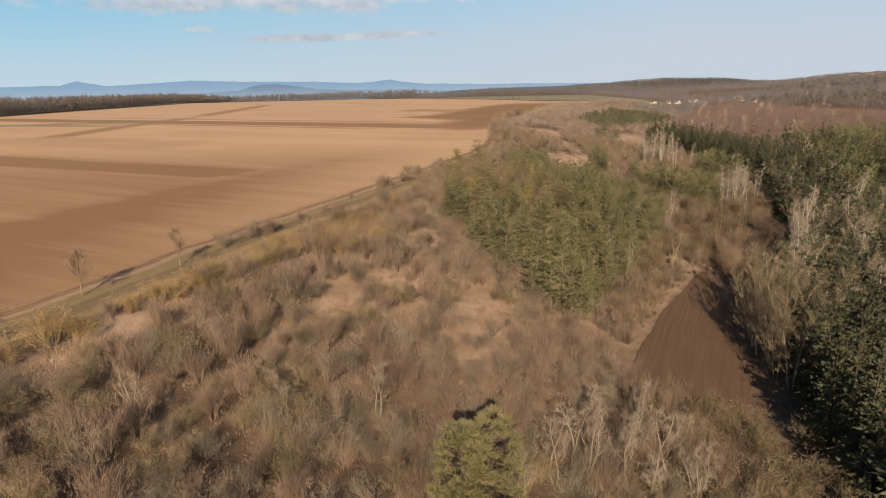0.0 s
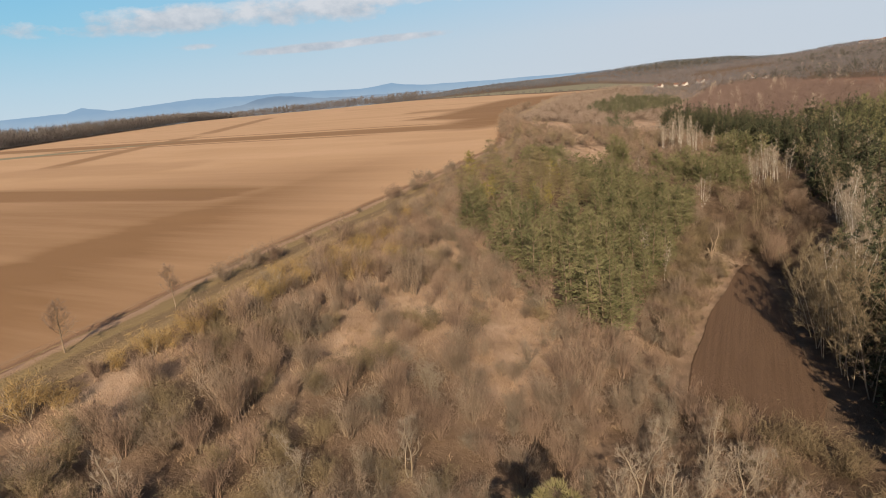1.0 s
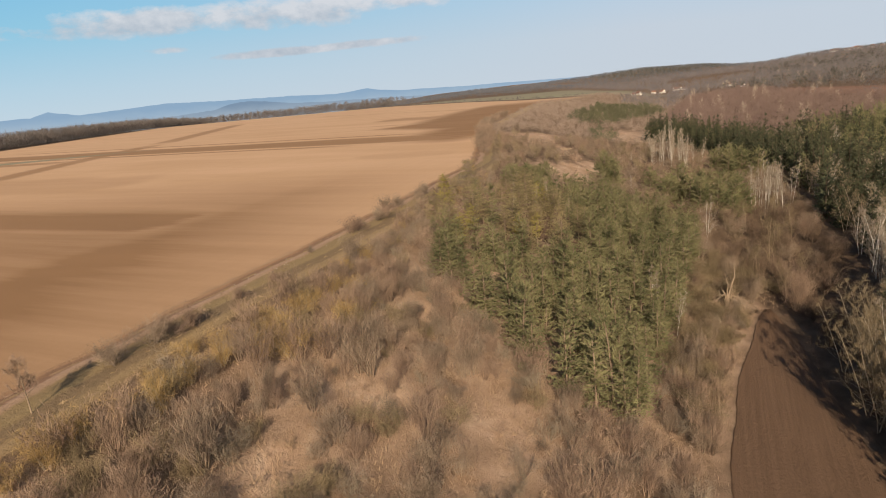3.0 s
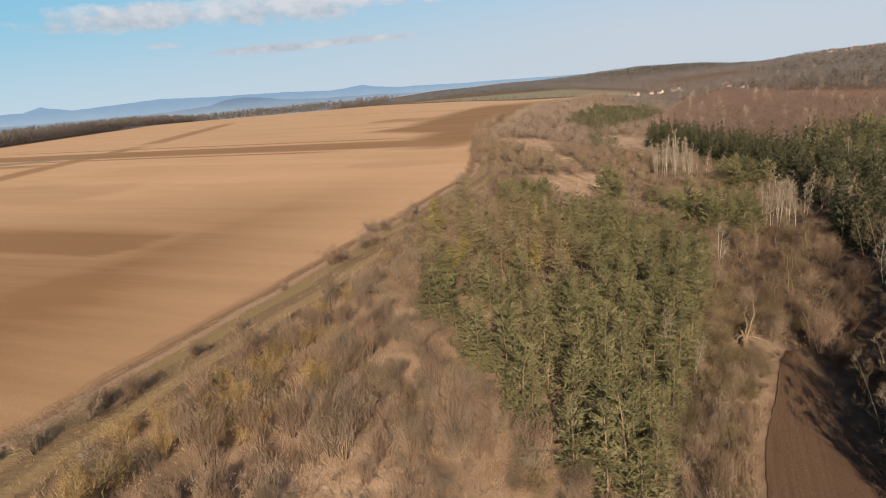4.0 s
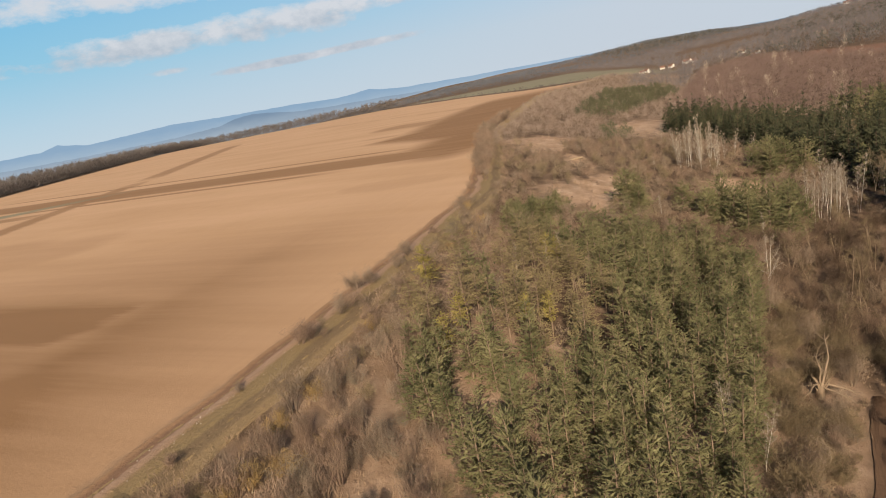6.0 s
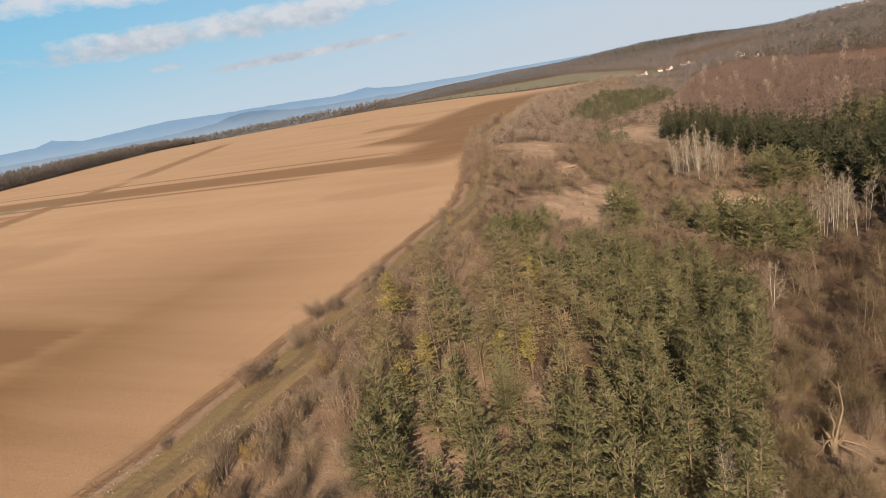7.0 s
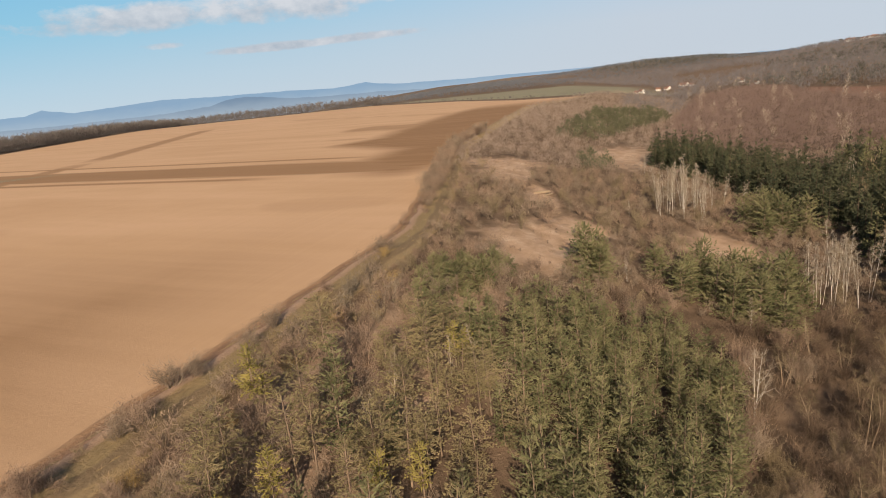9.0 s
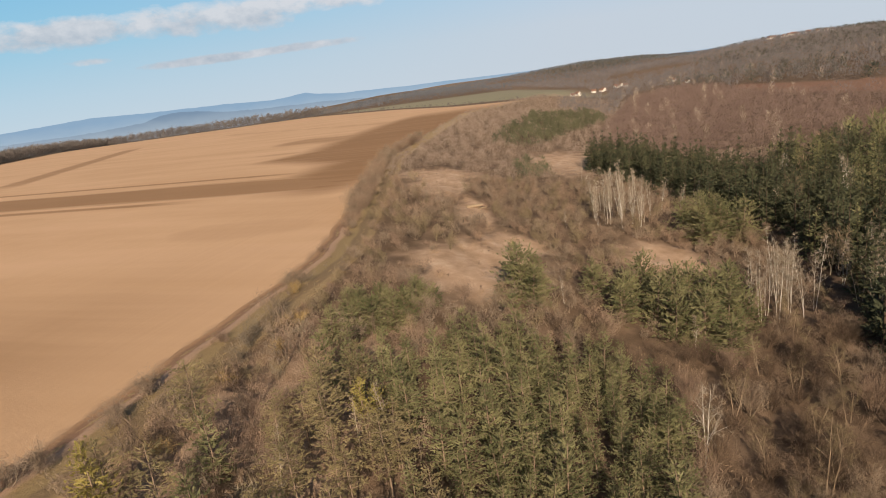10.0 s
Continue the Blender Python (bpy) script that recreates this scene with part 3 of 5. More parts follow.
def bare_tree(seed, h, name, label, group, bark, twig, stems=1, limbs=11, subs=5, twigs=7, spread=0.55, first=0.3, twig_len=0.8, twig_w=0.035, girth=1.0, stem_lean=0.18, twig_up=0.35, wild=0.07, limb_up=0.75):
    rng = np.random.default_rng(seed)
    trunk, crown = Geo(), Geo()
    B, W, D = [], [], []
    for _ in range(stems):
        a = rng.uniform(0, 7)
        lean = rng.uniform(0.3, 1) * stem_lean
        o = np.array([math.cos(a), math.sin(a), 0]) * (0.25 * (stems > 1))
        hh = h * rng.uniform(0.8, 1.0) if stems > 1 else h
        pts, _d = curve(o, [math.cos(a) * lean, math.sin(a) * lean, 1], hh, 7, rng, wild, 0.06)
        s = np.linspace(0, 1, 8)
        trunk.tube(pts, girth * (0.017 * hh * (1 - s) ** 0.8 + 0.018), 6)
        for k in range(limbs):
            q = first + (0.97 - first) * (k + rng.uniform(0, 0.9)) / limbs
            i = min(6, int(q * 7))
            c = pts[i] + (pts[i + 1] - pts[i]) * (q * 7 - i)
            a = k * 2.4 + rng.normal() * 0.4
            ln = hh * spread * (1.05 - q) ** 0.6 * rng.uniform(0.6, 1.0)
            lp, _d = curve(c, [math.cos(a), math.sin(a), limb_up], ln, 4, rng, 0.09 + wild, 0.10)
            trunk.tube(lp, girth * (0.0075 * hh * (1.05 - q) * np.linspace(1, 0.25, 5) + 0.012), 4)
            for _s in range(subs):
                f = rng.uniform(0.35, 1.0)
                i2 = min(3, int(f * 4))
                c2 = lp[i2] + (lp[i2 + 1] - lp[i2]) * (f * 4 - i2)
                d2 = unit(lp[i2 + 1] - lp[i2] + rng.normal(size=3) * 0.55 + np.array([0, 0, 0.25]))
                l2 = ln * rng.uniform(0.3, 0.55)
                sp, _d = curve(c2, d2, l2, 2, rng, 0.18, 0.08)
                crown.tube(sp, [0.022, 0.016, 0.008], 3)
                t = rng.uniform(0.15, 1.0, (twigs, 1))
                B.append(sp[0] + (sp[2] - sp[0]) * t)
                D.append(unit(d2 + rng.normal(size=(twigs, 3)) * 0.6 + np.array([0, 0, twig_up])) * rng.uniform(0.5, 1.1, (twigs, 1)) * twig_len)
                W.append(rng.uniform(0.7, 1.3, twigs) * twig_w)
    crown.slivers(np.concatenate(B), np.concatenate(D), np.concatenate(W), rng)
    return Planter(thing(name, [("trunk", trunk, bark, True), ("crown", crown, twig, False)], label, "tree", group))


def shrub(seed, h, wide, stems, twigs, mat, name, label, group, twig_w=0.05, upright=0.0, most=10 ** 6, fan=5, wood=None):
    """A many-stemmed bare bush: crooked stems from the root, boughs along them, and sprays of fine twigs along the boughs."""
    rng = np.random.default_rng(seed)
    stem, spray = Geo(), Geo()
    o, e = [], []
    for _ in range(stems):
        a = rng.uniform(0, 2 * math.pi)
        out = rng.uniform(0.1, 1.0) ** 0.7 * wide / h * (1 - 0.45 * upright)
        pts, _d = curve([0.25 * math.cos(a), 0.25 * math.sin(a), 0], [math.cos(a) * out, math.sin(a) * out, 1], h * rng.uniform(0.55, 0.9), 3, rng, 0.2 - 0.1 * upright, 0.03)
        stem.tube(pts, np.array([0.013, 0.009, 0.006, 0.003]) * h, 3)
        f = rng.uniform(0.3, 1.0, fan) * 3
        i = np.minimum(f.astype(int), 2)
        b = pts[i] + (pts[i + 1] - pts[i]) * (f - i)[:, None]
        d = unit(unit(pts[i + 1] - pts[i]) + rng.normal(size=(fan, 3)) * (0.75 - 0.35 * upright) + np.array([math.cos(a) * 0.3, math.sin(a) * 0.3, 0.1 + 0.3 * upright]))
        o.append(b)
        e.append(b + d * h * rng.uniform(0.18, 0.42, (fan, 1)))
    o, e = np.concatenate(o), np.concatenate(e)
    stem.slivers(o, e - o, np.full(len(o), 0.02 + 0.003 * h), rng)
    k = rng.integers(len(o), size=twigs)
    base = o[k] + (e - o)[k] * rng.uniform(-0.1, 1.15, (twigs, 1)) + rng.normal(size=(twigs, 3)) * 0.13 * wide
    base[:, 2] = np.maximum(base[:, 2], 0.15)
    d = unit(unit(e - o)[k] * 0.6 + rng.normal(size=(twigs, 3)) * (0.75 - 0.25 * upright) + np.array([0, 0, 0.15 + 0.5 * upright]))
    ln = (0.30 + 0.10 * h) * rng.uniform(0.5, 1.35, (twigs, 1))
    spray.slivers(base - d * ln * 0.4, d * ln, rng.uniform(0.6, 1.4, twigs) * twig_w, rng)
    parts = [("trunk", stem, wood or mat, False), ("crown", spray, mat, False)]
    return Planter(thing(name, parts, label, "shrub", group), parts, most)


def scatter(x0, x1, y0, y1, step, seed, keep, turn=0.55):
    """Jittered places in a stretch of the plan, on a turned lattice, those that keep(x, y, luck) wants."""
    rng = np.random.default_rng(seed)
    half = 0.5 * math.hypot(x1 - x0, y1 - y0)
    u, v = np.meshgrid(np.arange(-half, half, step), np.arange(-half, half, step))
    u = u.ravel() + rng.uniform(-0.48, 0.48, u.size) * step
    v = v.ravel() + rng.uniform(-0.48, 0.48, v.size) * step
    gx = (x0 + x1) / 2 + u * math.cos(turn) - v * math.sin(turn)
    gy = (y0 + y1) / 2 + u * math.sin(turn) + v * math.cos(turn)
    box = (gx > x0) & (gx < x1) & (gy > y0) & (gy < y1)
    gx, gy = gx[box], gy[box]
    ok = keep(gx, gy, rng.random(gx.size))
    return list(zip(gx[ok], gy[ok])), rng


# ---- the pine stand on the slope ----
STAND = [(1, 130), (6, 123), (9, 110), (13, 105), (17, 101), (22, 99.5), (26, 103), (30.5, 114), (37.5, 126), (47.5, 147), (57, 163), (66, 188), (56, 196), (43, 201), (30, 193), (18, 184), (5, 166), (-1, 150)]
SPARSE = [(-4, 141), (8, 142), (20, 141), (29, 148), (33, 164), (24, 182), (12, 182), (4, 168), (-3, 152)]
pines = [pine(10 + i, h, r, 12, 17, NEEDLE, bare, 1.05, 0.074, tp, gap=0.42) for i, (h, r, bare, tp) in enumerate([(9.4, 2.7, 0.06, 0.55), (10.2, 2.6, 0.10, 0.5), (8.6, 2.8, 0.03, 0.6), (10.6, 2.9, 0.14, 0.45), (9.0, 2.5, 0.08, 0.6)])]
thin_pines = [pine(20 + i, h, 2.8, 9, 15, NEEDLE_TAN, bare, 0.95, 0.095, 0.45, True, label="sparse tan-green pine tree with a bare lower trunk", flat=1.0) for i, (h, bare) in enumerate(((10.4, 0.34), (9.4, 0.28), (11.2, 0.42), (8.6, 0.3)))]
dead_pine = bare_tree(29, 9.5, "dead_pine", "dead grey pine with bare level branches", "", BARK_PALE, TWIG_PALE, 1, 16, 3, 5, 0.2, 0.3, 0.6, 0.03, 0.6, 0.02)
bushy_pines = [pine(27 + i, h, r, 10, 16, NEEDLE, 0.0, 1.3, 0.1, 0.5, label="bushy dense green young pine in the clearing", group="clearing pines") for i, (h, r) in enumerate([(6.0, 2.9), (5.2, 2.7)])]
yellow_pine = pine(25, 9.6, 2.0, 11, 8, NEEDLE_YELLOW, 0.4, 0.9, 0.17, 0.6, label="yellowing pine tree among green pines")


def in_stand(x, y, luck):
    gap = inside(x, y, [(13, 104), (14.5, 103), (18, 116), (16, 119), (13, 113)])
    return inside(x, y, STAND) & ~gap & (luck < np.where(inside(x, y, SPARSE), np.where(x < edge_x(y) + 15, 0.0, np.where(x < edge_x(y) + 25, 0.35, 0.72)), 0.96))


places, rng = scatter(-8, 70, 88, 204, 3.3, 3, in_stand)
for x, y in places:
    sparse = inside(np.array(x), np.array(y), SPARSE)
    kind = thin_pines if sparse and rng.random() < 0.88 else pines
    size = float(np.interp(y, [95, 125, 160, 200], [1.1, 1.0, 0.92, 0.8])) * rng.uniform(0.72, 1.14)
    if sparse and rng.random() < 0.04:
        dead_pine.put(x, y, size, rng.uniform(0, 360))
    elif rng.random() < (0.06 if sparse else 0.0):
        yellow_pine.put(x, y, size, rng.uniform(0, 360))
    else:
        kind[rng.integers(len(kind))].put(x, y, size, rng.uniform(0, 360), rng.uniform(0.9, 1.1))
for x, y, s in [(53, 218, 0.7), (55.5, 220, 0.75), (51.5, 221, 0.6), (67, 222, 0.8), (71, 217, 0.85), (75, 212, 0.9), (69, 213, 0.8), (84, 218, 0.9), (87, 210, 0.95), (80, 205, 0.9), (90, 216, 0.9), (25, 203, 0.5), (29, 206, 0.55), (33, 210, 0.55), (22, 207, 0.5),
                (36, 212, 0.5), (28, 210, 0.5), (110, 262, 0.95), (115, 265, 1.0), (119, 258, 1.0), (112, 268, 0.9), (106, 264, 0.8), (76, 221, 0.85), (94, 221, 0.8), (79, 215, 0.9), (83, 202, 0.8), (54, 216, 0.7), (52.3, 218, 0.95), (20, 198, 0.6), (23, 199, 0.65), (26, 201, 0.65), (29, 203, 0.7), (31, 205, 0.65), (24, 208, 0.55), (73, 220, 0.8), (86, 214, 0.9), (82, 209, 0.9), (91, 211, 0.8), (76, 207, 0.8), (24, 205, 0.55), (31, 208, 0.6), (27, 207, 0.6), (34, 213, 0.5), (108, 258, 0.9), (114, 260, 1.0)]:
    bushy_pines[rng.integers(2)].put(x, y, s * (1.85 if x > 66 else 1.75 if x > 40 else 1.6), rng.uniform(0, 360), rng.uniform(0.9, 1.15))
# the lone pine on the lower slope
def round_pine():
    """A forked trunk under two domes of rounded needle clumps."""
    rng = np.random.default_rng(31)
    trunk, crown = Geo(), Geo()
    trunk.tube([(0, 0, 0), (0.1, 0, 2.5), (0.0, 0.1, 5.0)], [0.3, 0.25, 0.22], 7)
    for cx, top, wide in ((-1.25, 13.5, 2.3), (1.45, 13.9, 2.4)):
        trunk.tube([(0.0, 0.1, 4.8), (cx * 0.6, 0.1, 8), (cx, 0, top - 1.0)], [0.2, 0.14, 0.04], 6)
        for k in range(46):
            q = (k + 0.5) / 46
            z = 3.5 + (top - 3.5) * q
            r = wide * (1 - max(0.0, (q - 0.35) / 0.66) ** 2.2) ** 0.5 * (0.75 + 0.25 * min(1.0, q * 4))
            a = k * 2.4 + rng.normal() * 0.3
            c = np.array([cx + 0.9 * r * math.cos(a), 0.9 * r * math.sin(a), z + rng.normal() * 0.15])
            trunk.tube([(cx * min(1.0, z / 9), 0.05, z - 0.7), c], [0.05, 0.02], 3)
            n = 230
            w = unit(rng.normal(size=(n, 3)) + np.array([0.5 * math.cos(a), 0.5 * math.sin(a), 0.55]))
            size = rng.uniform(0.62, 0.98)
            base = c + w * size * rng.uniform(0.35, 0.85, (n, 1)) * np.array([1, 1, 0.75])
            crown.slivers(base, unit(w + rng.normal(size=(n, 3)) * 0.35 + np.array([0, 0, 0.3])) * rng.uniform(0.28, 0.5, (n, 1)), rng.uniform(0.05, 0.09, n), rng)
    parts = [("trunk", trunk, FOREST_BARK, False), ("crown", crown, NEEDLE_OLIVE, False)]
    return Planter(thing("pine_tree", parts, "broad yellow-green pine tree standing alone among bare shrubs", "tree", ""), parts)


lone = round_pine()
lone.put(3.0, 44.7, 1.0, 8)

# ---- dark forest beyond the valley ----
dark_pines = [pine(40 + i, h, r, 11, 4, NEEDLE_DARK, 0.03, 1.0, 0.36, 0.7, False, gap=0.75, label="tall dark green pine tree at the forest edge", group="forest pines", most=12, bark=FOREST_BARK) for i, (h, r) in enumerate([(15, 3.6), (16.5, 3.7), (13.5, 3.4)])]
far_pines = [pine(45 + i, h, 3.2, 9, 3, NEEDLE, 0.06, 0.95, 0.44, 0.7, False, gap=0.8, label="olive-green pine tree in a dense forest", group="forest pines", most=0, bark=FOREST_BARK) for i, h in enumerate((12, 13.5))]
ROW = [(113, 367), (118, 341), (122, 318), (124, 289), (126, 265), (128, 254), (146, 262), (149, 300), (146, 330), (142, 372), (125, 382)]
# The corners south of y 60 hold unseen trees, added only to cast shade.
FOREST = [(45, 28), (46, 38), (51, 56), (54, 66), (57, 80), (63, 88), (66, 96), (69, 105), (71, 115), (78, 126), (86, 138), (92, 151), (96, 162), (100, 178), (105, 195), (114, 216), (123, 240), (129, 254), (146, 262), (165, 318), (185, 325), (205, 310), (230, 270), (240, 200), (200, 28)]
for x, y in [(54, 75), (53, 68), (58, 86), (56, 72), (62, 92), (65, 99), (57, 79), (60, 83), (61, 79), (57, 75), (60, 87), (64, 84), (59, 71), (64, 90), (67, 88), (62, 66), (70, 92), (66, 76), (60, 61), (65, 70), (69, 84)]:
    dark_pines[rng.integers(3)].put(x, y, rng.uniform(0.95, 1.1), rng.uniform(0, 360))
# Mostly pines added to shade the plot, unseen to the south and behind poplars.
for x, y, s in [(48, 65, 0.72), (51, 69, 0.78), (48.5, 59, 0.75), (65, 115, 0.75), (46.5, 45, 0.95), (47.5, 51, 0.95), (47, 56, 0.9), (48, 61, 0.9), (51, 48, 1.0), (52, 56, 1.0), (53, 63, 1.0), (54.5, 70, 0.95), (49, 64.5, 1.1), (50, 69.5, 1.1), (51.5, 74.5, 1.1), (53, 80, 1.0), (56, 86, 0.95), (47, 60, 1.1), (46, 54, 1.1), (48.5, 71, 0.9), (62, 97, 0.95), (66, 104, 1.0), (71, 111, 1.0), (76, 119, 1.0), (60, 99, 0.7), (63, 105, 0.72), (66, 111, 0.75), (69, 116, 0.75), (72.5, 122, 0.8), (62, 108, 0.9), (64, 112, 0.9), (66, 107.5, 1.05), (68, 112, 1.05), (67, 119, 0.9), (70, 123, 0.95), (72, 116, 1.1), (74, 122, 1.1), (62.5, 101, 1.0), (60, 104.5, 0.85), (70, 107, 1.1), (77, 128, 1.0), (80, 132, 1.05), (75, 127, 0.9), (83, 137, 1.0), (57, 93.5, 0.85), (58.5, 100, 0.85), (59.5, 96, 0.95), (55.5, 88, 0.95), (54, 84, 1.0), (58, 91, 1.0), (56.5, 97, 0.7), (65, 117, 1.0), (63.5, 115, 0.95), (67, 114, 1.1)]:
    dark_pines[rng.integers(3)].put(x, y, s, rng.uniform(0, 360))
places, rng = scatter(108, 152, 250, 386, 3.6, 55, lambda x, y, luck: inside(x, y, ROW))
for x, y in places:
    dark_pines[rng.integers(3)].put(x, y, rng.uniform(0.72, 0.95), rng.uniform(0, 360), rng.uniform(0.9, 1.1))
places, rng = scatter(42, 300, 8, 390, 4.3, 5, lambda x, y, luck: (inside(x, y, FOREST) & (luck < np.where(x - vale_x(y) < 45, 1.0, 0.75)) & (x - vale_x(y) < np.interp(y, [60, 120, 200, 260], [38, 48, 70, 90]))) & ~inside(x, y, ROW))
mixed = []
for x, y in places:
    near_edge = x - vale_x(y) < 30
    west_edge = np.interp(y, [115, 126, 138, 151, 162, 178, 195, 216, 240], [71, 78, 86, 92, 96, 100, 105, 114, 123])
    if 116 < y < 232 and x - west_edge < 20 and rng.random() < 0.33:
        mixed.append((x, y))
        continue
    kind = dark_pines if near_edge and rng.random() < 0.85 or rng.random() < 0.3 else far_pines
    size = rng.uniform(0.72, 0.95) if y > 254 and near_edge else rng.uniform(0.75, 1.08) * (1.1 if 110 < y < 232 else 1.0)
    kind[rng.integers(len(kind))].put(x, y, size, rng.uniform(0, 360), rng.uniform(0.9, 1.1))
join_rest("forest_pines", "dense dark pine forest on the far side of the valley", "woodland", dark_pines + far_pines)

# ---- birches and bare trees ----
birches = [bare_tree(60 + i, h, "birch_tree", "slender white-barked birch tree without leaves", "birches", BIRCH, TWIG_PALE, 2, 12, 4, 9, 0.17, 0.3, 1.1, 0.035, 0.21, 0.07, 0.8, 0.03) for i, h in enumerate((15.5, 17, 14))]
big_birch = bare_tree(64, 10, "birch_tree", "spreading white-barked birch tree without leaves beside the pines", "birches", BIRCH, TWIG_PALE, 2, 11, 5, 7, 0.42, 0.2, 0.9, 0.014, 0.30, 0.12, 0.5, 0.04, 0.85)
big_birch.put(64.0, 175.6, 1.35, 20)
for x, y, s in [(89, 274, 1), (91, 277, 1.05), (93, 273, 0.9), (95, 278, 1.1), (97, 275, 1.0), (99, 279, 1.1), (90, 281, 0.9), (94, 283, 1), (87, 277, 0.8), (103, 284, 0.95), (107, 286, 0.8), (112, 290, 0.8), (117, 288, 0.7), (86, 272, 0.7), (92, 270, 0.8), (88, 280, 0.9), (96, 282, 1.0), (98, 272, 0.8), (101, 277, 0.9), (94, 276, 1.05), (90, 273, 0.95), (125, 292, 0.6), (121, 285, 0.55),
                (99, 214, 1), (101, 217, 1.05), (97, 219, 0.95), (103, 212, 1.0), (105, 219, 1), (100, 222, 0.9), (95, 213, 0.8), (107, 215, 0.9), (104, 224, 0.85), (94, 223, 0.6), (102, 215, 0.95), (98, 216, 0.9), (106, 222, 0.8), (103, 220, 0.9),
                (36.6, 131, 0.75), (38.5, 128, 0.6), (78, 204, 0.5), (60, 218, 0.35), (76, 268, 0.4), (110, 330, 0.5), (106, 345, 0.5)]:
    birches[rng.integers(3)].put(x, y, s * rng.uniform(0.92, 1.05), rng.uniform(0, 360))
valley_trees = [bare_tree(70 + i, h, "bare_tree", lab, "valley trees", bk, tw, 2, 15, 5, 13, 0.29, 0.14, 1.2, 0.032, 0.34, 0.13, 0.6) for i, (h, bk, tw, lab) in enumerate([
    (18, BARK_PALE, TWIG_TAN, "tall tan leafless poplar at the forest edge"), (18, BIRCH, TWIG_PALE, "tall white-barked leafless tree at the forest edge"), (16, BIRCH, TWIG_PALE, "white-barked leafless tree at the forest edge")])]
for x, y, s, k in [(60, 112, 0.95, 0), (61.5, 116.5, 0.9, 0), (62.5, 112.5, 1.0, 0), (64, 120, 0.85, 0), (60.5, 119, 0.75, 0), (65.5, 121.5, 0.9, 0), (53, 93.5, 0.95, 0), (52.5, 86.5, 0.9, 0), (54.5, 103, 0.85, 0), (55.5, 99, 1.0, 0), (56, 107, 0.8, 0), (54, 89.5, 1.0, 0), (54, 96, 1.05, 0), (55.5, 92, 0.95, 0), (56.5, 102, 0.95, 0), (63, 110, 0.95, 0), (68, 118, 0.9, 0), (57.5, 98.5, 1.1, 0), (52, 90, 0.85, 0), (60, 104, 1.0, 0), (53.5, 99.5, 0.8, 0), (58.5, 107, 0.9, 0), (61, 113, 0.85, 0), (65, 117, 0.9, 0), (60.5, 94, 1.0, 0), (64, 101, 1.05, 0), (60, 109, 0.95, 1), (63, 108, 1.05, 1), (66, 113, 1.0, 1), (70, 118, 1.0, 2), (75, 127, 1.05, 1), (80, 135, 0.95, 2), (85, 143, 1, 1), (88, 150, 0.9, 2), (92, 158, 1, 1), (96, 168, 0.9, 2), (77, 131, 0.9, 1), (83, 139, 1.0, 1), (87, 147, 1.0, 2), (90, 154, 0.95, 1), (73, 122, 1.0, 1), (68, 116, 0.95, 2),
                   (82, 123, 1.05, 1), (97, 146, 1.0, 1), (108, 162, 1.0, 2), (118, 178, 1, 1), (121, 190, 0.8, 2), (128, 206, 0.9, 1), (150, 262, 0.9, 1), (158, 300, 0.8, 2), (142, 236, 0.9, 0), (137, 262, 0.75, 0), (139, 268, 0.8, 0), (134, 268, 0.7, 2), (112, 152, 1.0, 1), (128, 168, 1.0, 2)]:
    valley_trees[k].put(x, y, s * rng.uniform(0.92, 1.05), rng.uniform(0, 360))
for x, y in mixed:
    if rng.random() < 0.85:
        valley_trees[rng.choice([0, 0, 0, 1, 2])].put(x, y, rng.uniform(0.65, 0.9), rng.uniform(0, 360))
GROVE = [(63, 104), (74, 97), (86, 112), (104, 140), (116, 168), (106, 172), (92, 148), (76, 126), (66, 112)]
places, rng = scatter(60, 120, 94, 176, 5.4, 27, lambda x, y, luck: inside(x, y, GROVE) & (luck < 0.75))
for x, y in places:
    valley_trees[rng.choice([0, 0, 1, 2])].put(x, y, rng.uniform(0.7, 1.0), rng.uniform(0, 360))
slope_trees = [bare_tree(80 + i, h, "bare_tree", "crooked pale-barked leafless tree in the thicket", "slope trees", BARK_PALE, TWIG_PALE, 2, 10, 6, 10, 0.36, 0.22, 0.8, 0.026, 0.62, 0.3, 0.35, 0.13) for i, h in enumerate((9.5, 10.5, 8.5))]
vale_trees = [bare_tree(85 + i, h, "bare_tree", "crooked brown leafless tree on the valley floor", "slope trees", BARK, TWIG_WILLOW, 2, 10, 6, 10, 0.42, 0.2, 0.8, 0.026, 0.55, 0.3, 0.3, 0.13) for i, h in enumerate((9.5, 10.5, 8.5))]
for x, y, s in [(15, 64, 1), (20, 61, 1.1), (18, 68.5, 0.95), (22.5, 64, 1.05), (25, 62, 1.0), (28, 66, 0.9), (8, 54, 0.85), (12, 58, 0.9), (27, 58, 1.0), (16, 60, 0.9), (30, 62, 0.8), (22, 57, 0.9), (-16, 58, 0.7), (-28, 52, 0.65), (66, 156, 1.0), (68, 148, 0.9), (72, 160, 0.9), (76, 170, 1), (82, 180, 0.9), (78, 160, 0.8), (-7, 62, 0.7), (24, 70, 0.8), (86, 190, 0.8), (74, 186, 0.9), (80, 172, 0.8), (70, 166, 0.8), (74, 152, 0.8), (66, 178, 0.8), (84, 196, 0.8), (92, 198, 0.8), (88, 182, 0.9), (92, 188, 0.9), (72, 176, 0.8), (96, 205, 0.8)]:
    (vale_trees if x > 50 else slope_trees)[rng.integers(3)].put(x, y, s, rng.uniform(0, 360))
